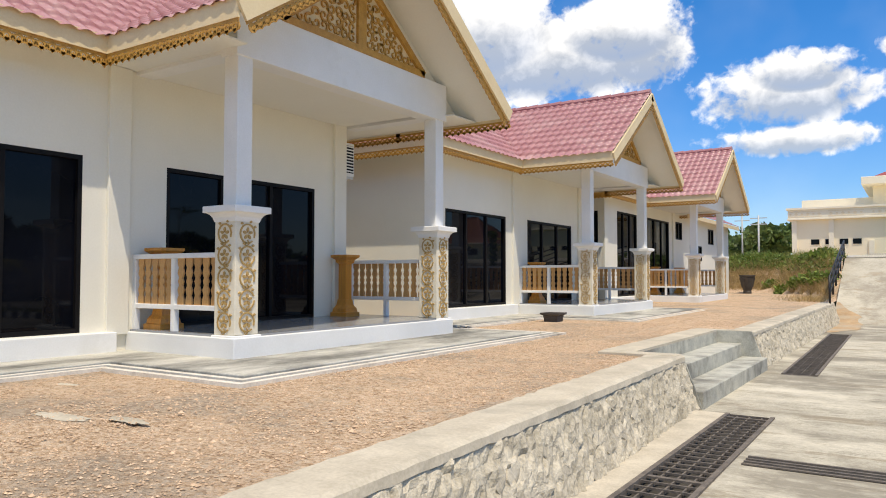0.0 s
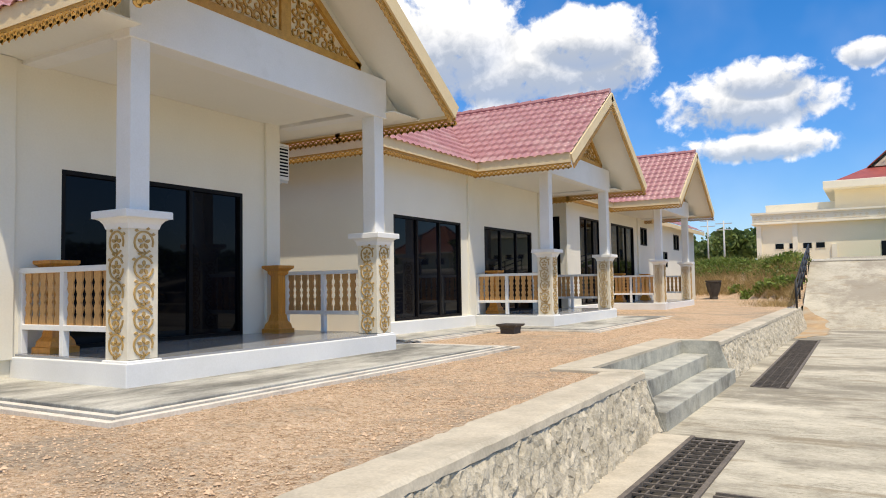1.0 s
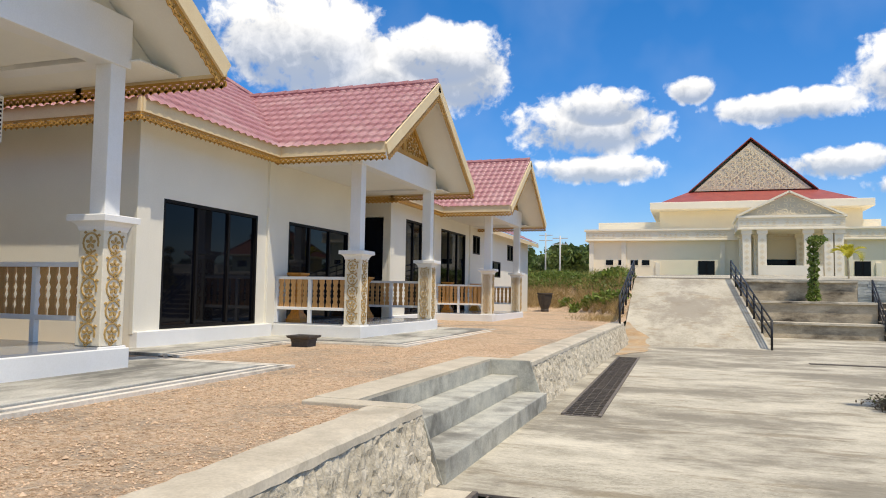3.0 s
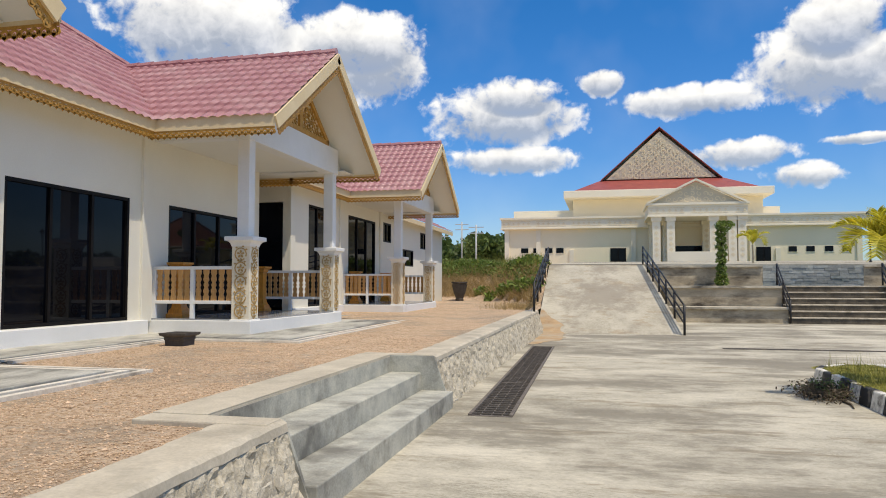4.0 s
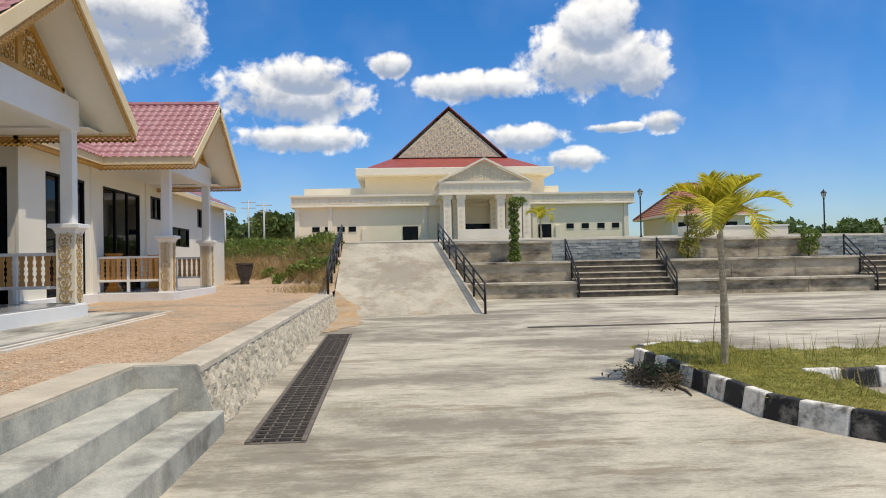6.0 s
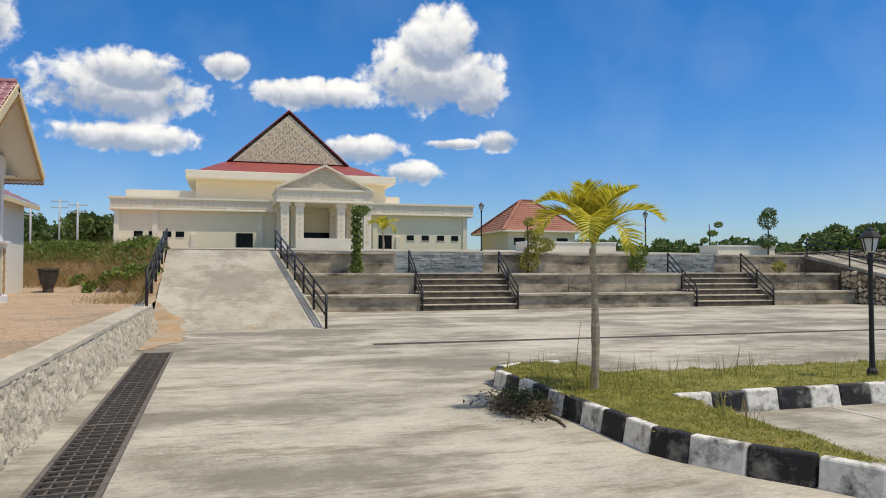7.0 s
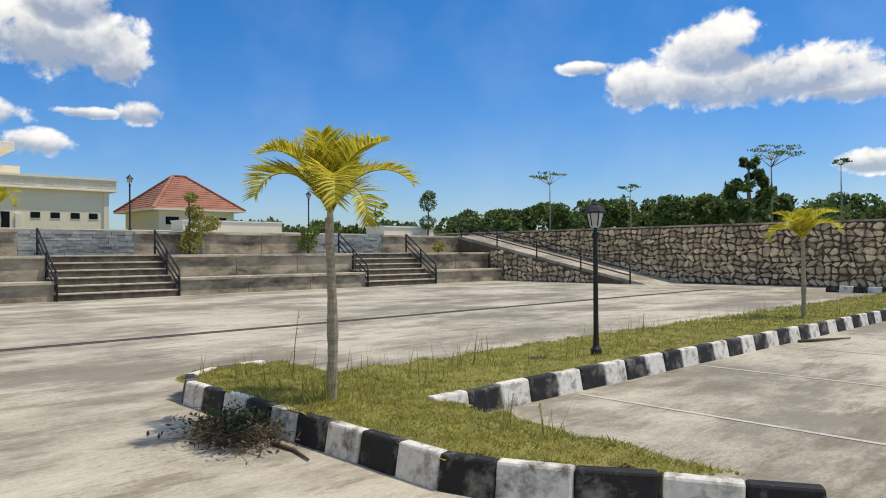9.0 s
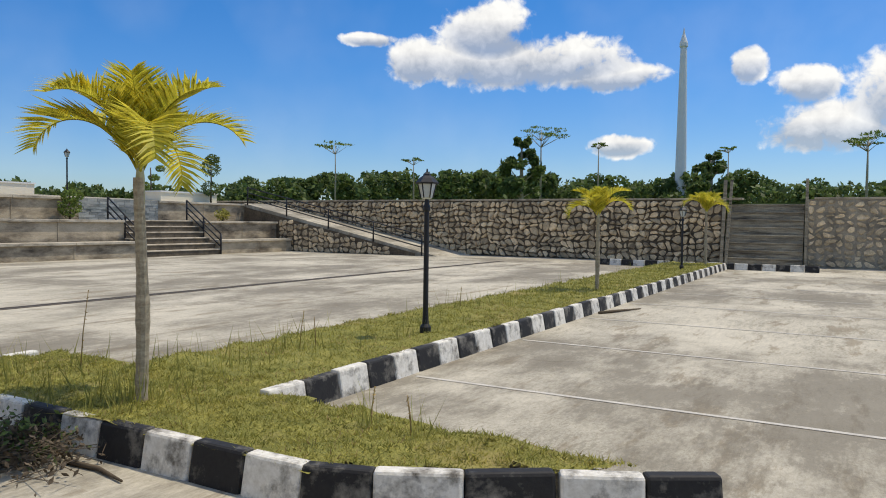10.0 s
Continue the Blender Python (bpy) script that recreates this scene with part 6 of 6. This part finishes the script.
for _ in range(1500):
    y = RNG.uniform(29, 36)
    x = -2.75 - 0.04 * (y - 28) - abs(RNG.normal(0, 0.7))
    skirt.append((x, y, bank_z(x, y)))
grass("skirt_dry_grass", skirt, 0.16, 0.009, M_DRY, "dry grass at the edge of the gravel", 0.8)


# shrubs in the terrace planters
def topiary(x, y, z, balls, label, mat=M_LEAF):
    t = thing("topiary", label, "shrub", "terrace shrubs")
    topz = max(b[2] for b in balls)
    tube("stem", [(x, y, z - 0.03), (x + 0.03, y, (z + topz) / 2), (x, y, topz)], [0.05, 0.04, 0.03], M_WOOD, t, 6)
    foliage("crown", [blob(int(1000 * b[3] ** 1.3), (x + b[0], y + b[1], b[2]), (b[3], b[3], b[3] * b[4]), 0.45) for b in balls], 0.075, mat, t)


topiary(4.95, 39.0, 1.52, [(0, 0, 2.0 + 0.32 * k, 0.26, 0.85) for k in range(7)] + [(0.15, 0, 4.25, 0.45, 0.55), (0, 0, 1.72, 0.34, 0.7)], "tall narrow twisted topiary shrub in the terrace planter")
topiary(13.0, 39.0, 1.52, [(0, 0, 2.0, 0.55, 0.9), (0.2, 0, 2.5, 0.4, 0.9), (0.25, 0, 3.3, 0.4, 0.8), (0.9, 0.4, 2.85, 0.7, 0.5), (0.1, 0, 3.9, 0.3, 0.8)], "loose yellow-green shrub in the terrace planter", M_BLADE)
topiary(18.8, 39.0, 1.52, [(0, 0, 2.0, 0.5, 0.9), (0.1, 0, 2.5, 0.45, 0.7)], "bushy green grass-like shrub in the terrace planter")
topiary(28.0, 40.7, 2.45, [(0, 0, 3.25, 0.5, 0.85), (0, 0, 4.35, 0.55, 0.9), (0.1, 0, 4.8, 0.42, 0.7)], "two-tiered ball topiary tree on the plaza", M_DARKLEAF)
topiary(27.2, 39.0, 1.52, [(0, 0, 1.85, 0.4, 0.8)], "small green shrub in the terrace planter", M_BLADE)
topiary(25.2, 42.0, 2.45, [(0.2, 0, 3.7, 0.3, 0.6), (-0.3, 0, 3.3, 0.25, 0.6), (0.6, 0, 4.2, 0.25, 0.7)], "thin leafy shrub on the plaza")


# ---- far trees, tower and poles ----
def polar(az, dist, z=0.0):
    a = radians(az)
    return Vector((math.sin(a) * dist, 10.0 * (az > 30) + 4.8 * (az <= 30) + math.cos(a) * dist, z))


wood = []
for k in range(84):
    az = 44 + 62 * (k + RNG.uniform(0, 1)) / 84
    dist = RNG.uniform(120, 165)
    p = polar(az, dist)
    h = 1.6 + dist * math.tan(radians(RNG.uniform(2.6, 4.0) if not 50 < az < 84 else RNG.uniform(3.0, 4.6)))
    r = RNG.uniform(2.4, 4.4)
    for _ in range(5):
        c = (p.x + RNG.normal(0, r * 0.5), p.y + RNG.normal(0, r * 0.5), h - r * 0.7 - RNG.uniform(0, 2.2))
        wood.append(blob(110, c, (r * 0.65, r * 0.65, r * 0.55), 0.5))
    wood.append(blob(120, (p.x, p.y, h * 0.45), (r, r, h * 0.4), 0.3))
tagged(foliage("far_woods", wood, 0.5, M_DARKLEAF, None, "", 0.3, 0.6), "dark green belt of far trees behind the boundary wall", "trees", kind="stuff")
wood = []
for k in range(46):
    az = -22 + 34 * (k + RNG.uniform(0, 1)) / 46
    dist = RNG.uniform(95, 140)
    if az > -7.5 and dist < 120:
        dist += 30
    p = polar(az, dist)
    h = 1.6 + dist * math.tan(radians(RNG.uniform(3.3, 4.7)))
    r = RNG.uniform(2.2, 3.6)
    for _ in range(4):
        wood.append(blob(110, (p.x + RNG.normal(0, r * 0.5), p.y + RNG.normal(0, r * 0.5), h - r * 0.6 - RNG.uniform(0, 2)), (r * 0.65, r * 0.65, r * 0.55), 0.5))
    wood.append(blob(120, (p.x, p.y, h * 0.5), (r, r, h * 0.35), 0.3))
for k in range(30):
    az = 22 + 26 * (k + RNG.uniform(0, 1)) / 30
    dist = RNG.uniform(110, 150)
    p = polar(az, dist)
    h = 1.6 + dist * math.tan(radians(RNG.uniform(2.0, 3.0)))
    r = RNG.uniform(2.2, 3.6)
    for _ in range(4):
        wood.append(blob(100, (p.x + RNG.normal(0, r * 0.5), p.y + RNG.normal(0, r * 0.5), h - r * 0.6 - RNG.uniform(0, 1.5)), (r * 0.7, r * 0.7, r * 0.5), 0.5))
tagged(foliage("far_woods", wood, 0.5, M_DARKLEAF, None, "", 0.3, 0.6), "dark green far woods beside the hall", "trees", kind="stuff")


def far_tree(az, dist, top_el, tiers, spread, trunk_r, label, flat=False, leaf=0.32):
    t = thing("tree", label, "tree", "far single trees")
    p = polar(az, dist)
    H = 1.6 + dist * math.tan(radians(top_el))
    tube("trunk", [(p.x, p.y, 1.5), (p.x + 0.1, p.y, H * 0.6), (p.x, p.y, H - 0.3)], [trunk_r * 1.6, trunk_r, trunk_r * 0.4], M_TRUNK, t, 7)
    rng = random.Random(int(az * 10))
    pts = []
    for k in range(tiers):
        f = k / max(1, tiers - 1)
        z = H - 0.4 - (H * (0.06 if flat else 0.45)) * f
        w = spread * (1.0 if flat else 0.35 + 0.75 * f) * rng.uniform(0.8, 1.15)
        for j in range(8 if flat else 7):
            a = rng.uniform(0, math.tau)
            e = Vector((p.x + math.cos(a) * w * rng.uniform(0.5, 1), p.y + math.sin(a) * w * rng.uniform(0.5, 1), z + rng.uniform(-0.2, 0.3) * (1 if flat else 3.5)))
            tube("limb", [(p.x, p.y, z - w * 0.45), e], [trunk_r * 0.4, trunk_r * 0.12], M_TRUNK, t, 5)
            pts.append(blob(26 if flat else 110, e, (w * 0.34, w * 0.34, w * (0.05 if flat else 0.24)), 0.1))
    foliage("crown", pts, leaf * (0.6 if flat else 1.0), M_LEAF if flat else M_DARKLEAF, t, "", 0.3, 0.5)


far_tree(66.4, 105, 6.3, 4, 3.6, 0.28, "dark layered tree standing above the far belt", False, 0.4)
far_tree(51.9, 105, 6.1, 1, 3.0, 0.10, "slender umbrella-crowned tree behind the wall", True)
far_tree(67.9, 112, 7.4, 2, 3.2, 0.13, "slender umbrella-crowned tree behind the wall", True)
far_tree(72.3, 120, 6.2, 1, 1.2, 0.12, "slender umbrella-crowned tree behind the wall", True)
far_tree(58.0, 115, 5.0, 1, 1.6, 0.11, "slender umbrella-crowned tree behind the wall", True)
far_tree(81.6, 112, 5.8, 1, 1.4, 0.12, "slender umbrella-crowned tree behind the wall", True)
far_tree(80.4, 95, 5.0, 4, 2.9, 0.25, "dark layered tree standing above the far belt", False, 0.4)
far_tree(90.4, 100, 6.4, 2, 2.6, 0.14, "slender umbrella-crowned tree behind the wall", True)
tw = thing("tower", "tall pale tapering tower far behind the wall", "tower")
p = polar(78.4, 152)
bm = bmesh.new()
lathe(bm, p.x, p.y, [(1.3, 0), (1.2, 6), (0.95, 20), (0.68, 34), (0.6, 36.5), (0.82, 36.8), (0.78, 37.5), (0.25, 39.2), (0.05, 40.5)], 16)
part("shaft", bm, M_WHITE, tw, smooth=False)
for az, el, d in ((-10.1, 4.7, 85), (-11.2, 4.9, 95), (-12.9, 4.4, 90)):
    u = thing("utility_pole", "thin utility pole with crossarms among far trees", "utility pole", "utility poles")
    q = polar(az, d)
    h = 1.6 + d * math.tan(radians(el))
    tube("pole", [(q.x, q.y, 2), (q.x, q.y, h)], [0.12, 0.09], M_GALV, u, 6)
    for z in (h - 0.3, h - 1.0):
        beam("crossarm", (q.x - 0.9, q.y, z), (q.x + 0.9, q.y, z), 0.1, 0.1, M_GALV, u)

# thin cement spills dried on the gravel
def cement_spill(x, y, rx, ry, seed):
    n, v = 40, [(x, y, terrace_z(x, y) + 0.008)]
    for k in range(n):
        a = k * math.tau / n
        r = 1 + 0.35 * noise.noise((math.cos(a) * 1.7, math.sin(a) * 1.7, seed)) + 0.25 * noise.noise((math.cos(a) * 5, math.sin(a) * 5, seed))
        q = (x + rx * r * math.cos(a), y + ry * r * math.sin(a))
        v.append((*q, terrace_z(*q) + 0.001))
    tagged(raw("cement_spill", v, [(0, 1 + k, 1 + (k + 1) % n) for k in range(n)], M_CAP), "thin pale cement spill dried on the gravel", "cement spill", "cement spills", "structure")


cement_spill(-4.95, 2.45, 0.30, 0.08, 1)
cement_spill(-4.45, 2.62, 0.2, 0.07, 4)
cement_spill(-6.4, 3.34, 0.22, 0.08, 7)
cement_spill(-5.5, 2.15, 0.25, 0.06, 9)

# pebbles on the gravel
n = 26000
pv, pf = [], []
base = np.array([(1, 0, 0), (0, 1, 0), (-1, 0, 0), (0, -1, 0), (0, 0, 0.7), (0, 0, -0.5)])
octa = [(0, 1, 4), (1, 2, 4), (2, 3, 4), (3, 0, 4), (1, 0, 5), (2, 1, 5), (3, 2, 5), (0, 3, 5)]
for k in range(n):
    y = RNG.uniform(0.5, 17)
    x = -2.75 - RNG.uniform(0, 1) ** 1.2 * 2.6 if k % 3 else RNG.uniform(-7.0, -3)
    if 4.0 < y < 11 and x < -4.95 or y > 14.6 and x < -4.95 or 8.85 < y < 13.5 and x > -3.5:
        continue
    s = RNG.uniform(0.004, 0.012) * (2.2 if RNG.uniform() > 0.97 else 1)
    a = RNG.uniform(0, math.tau)
    o = base * RNG.uniform(0.6, 1.3, (6, 1)) * s
    c, sn = math.cos(a), math.sin(a)
    pv += [(x + c * q[0] - sn * q[1], y + sn * q[0] + c * q[1], terrace_z(x, y) + 0.003 + q[2]) for q in o]
    i = len(pv) - 6
    pf += [tuple(i + w for w in q) for q in octa]
M_PEBBLE = material("loose_pebble", (0.70, 0.505, 0.34), (0.47, 0.315, 0.195), 8.0, 0.9, 0.2, 60, vary=0.24)
tagged(raw("pebbles", pv, pf, M_PEBBLE), "loose tan pebbles scattered over the gravel", "pebbles", kind="stuff")
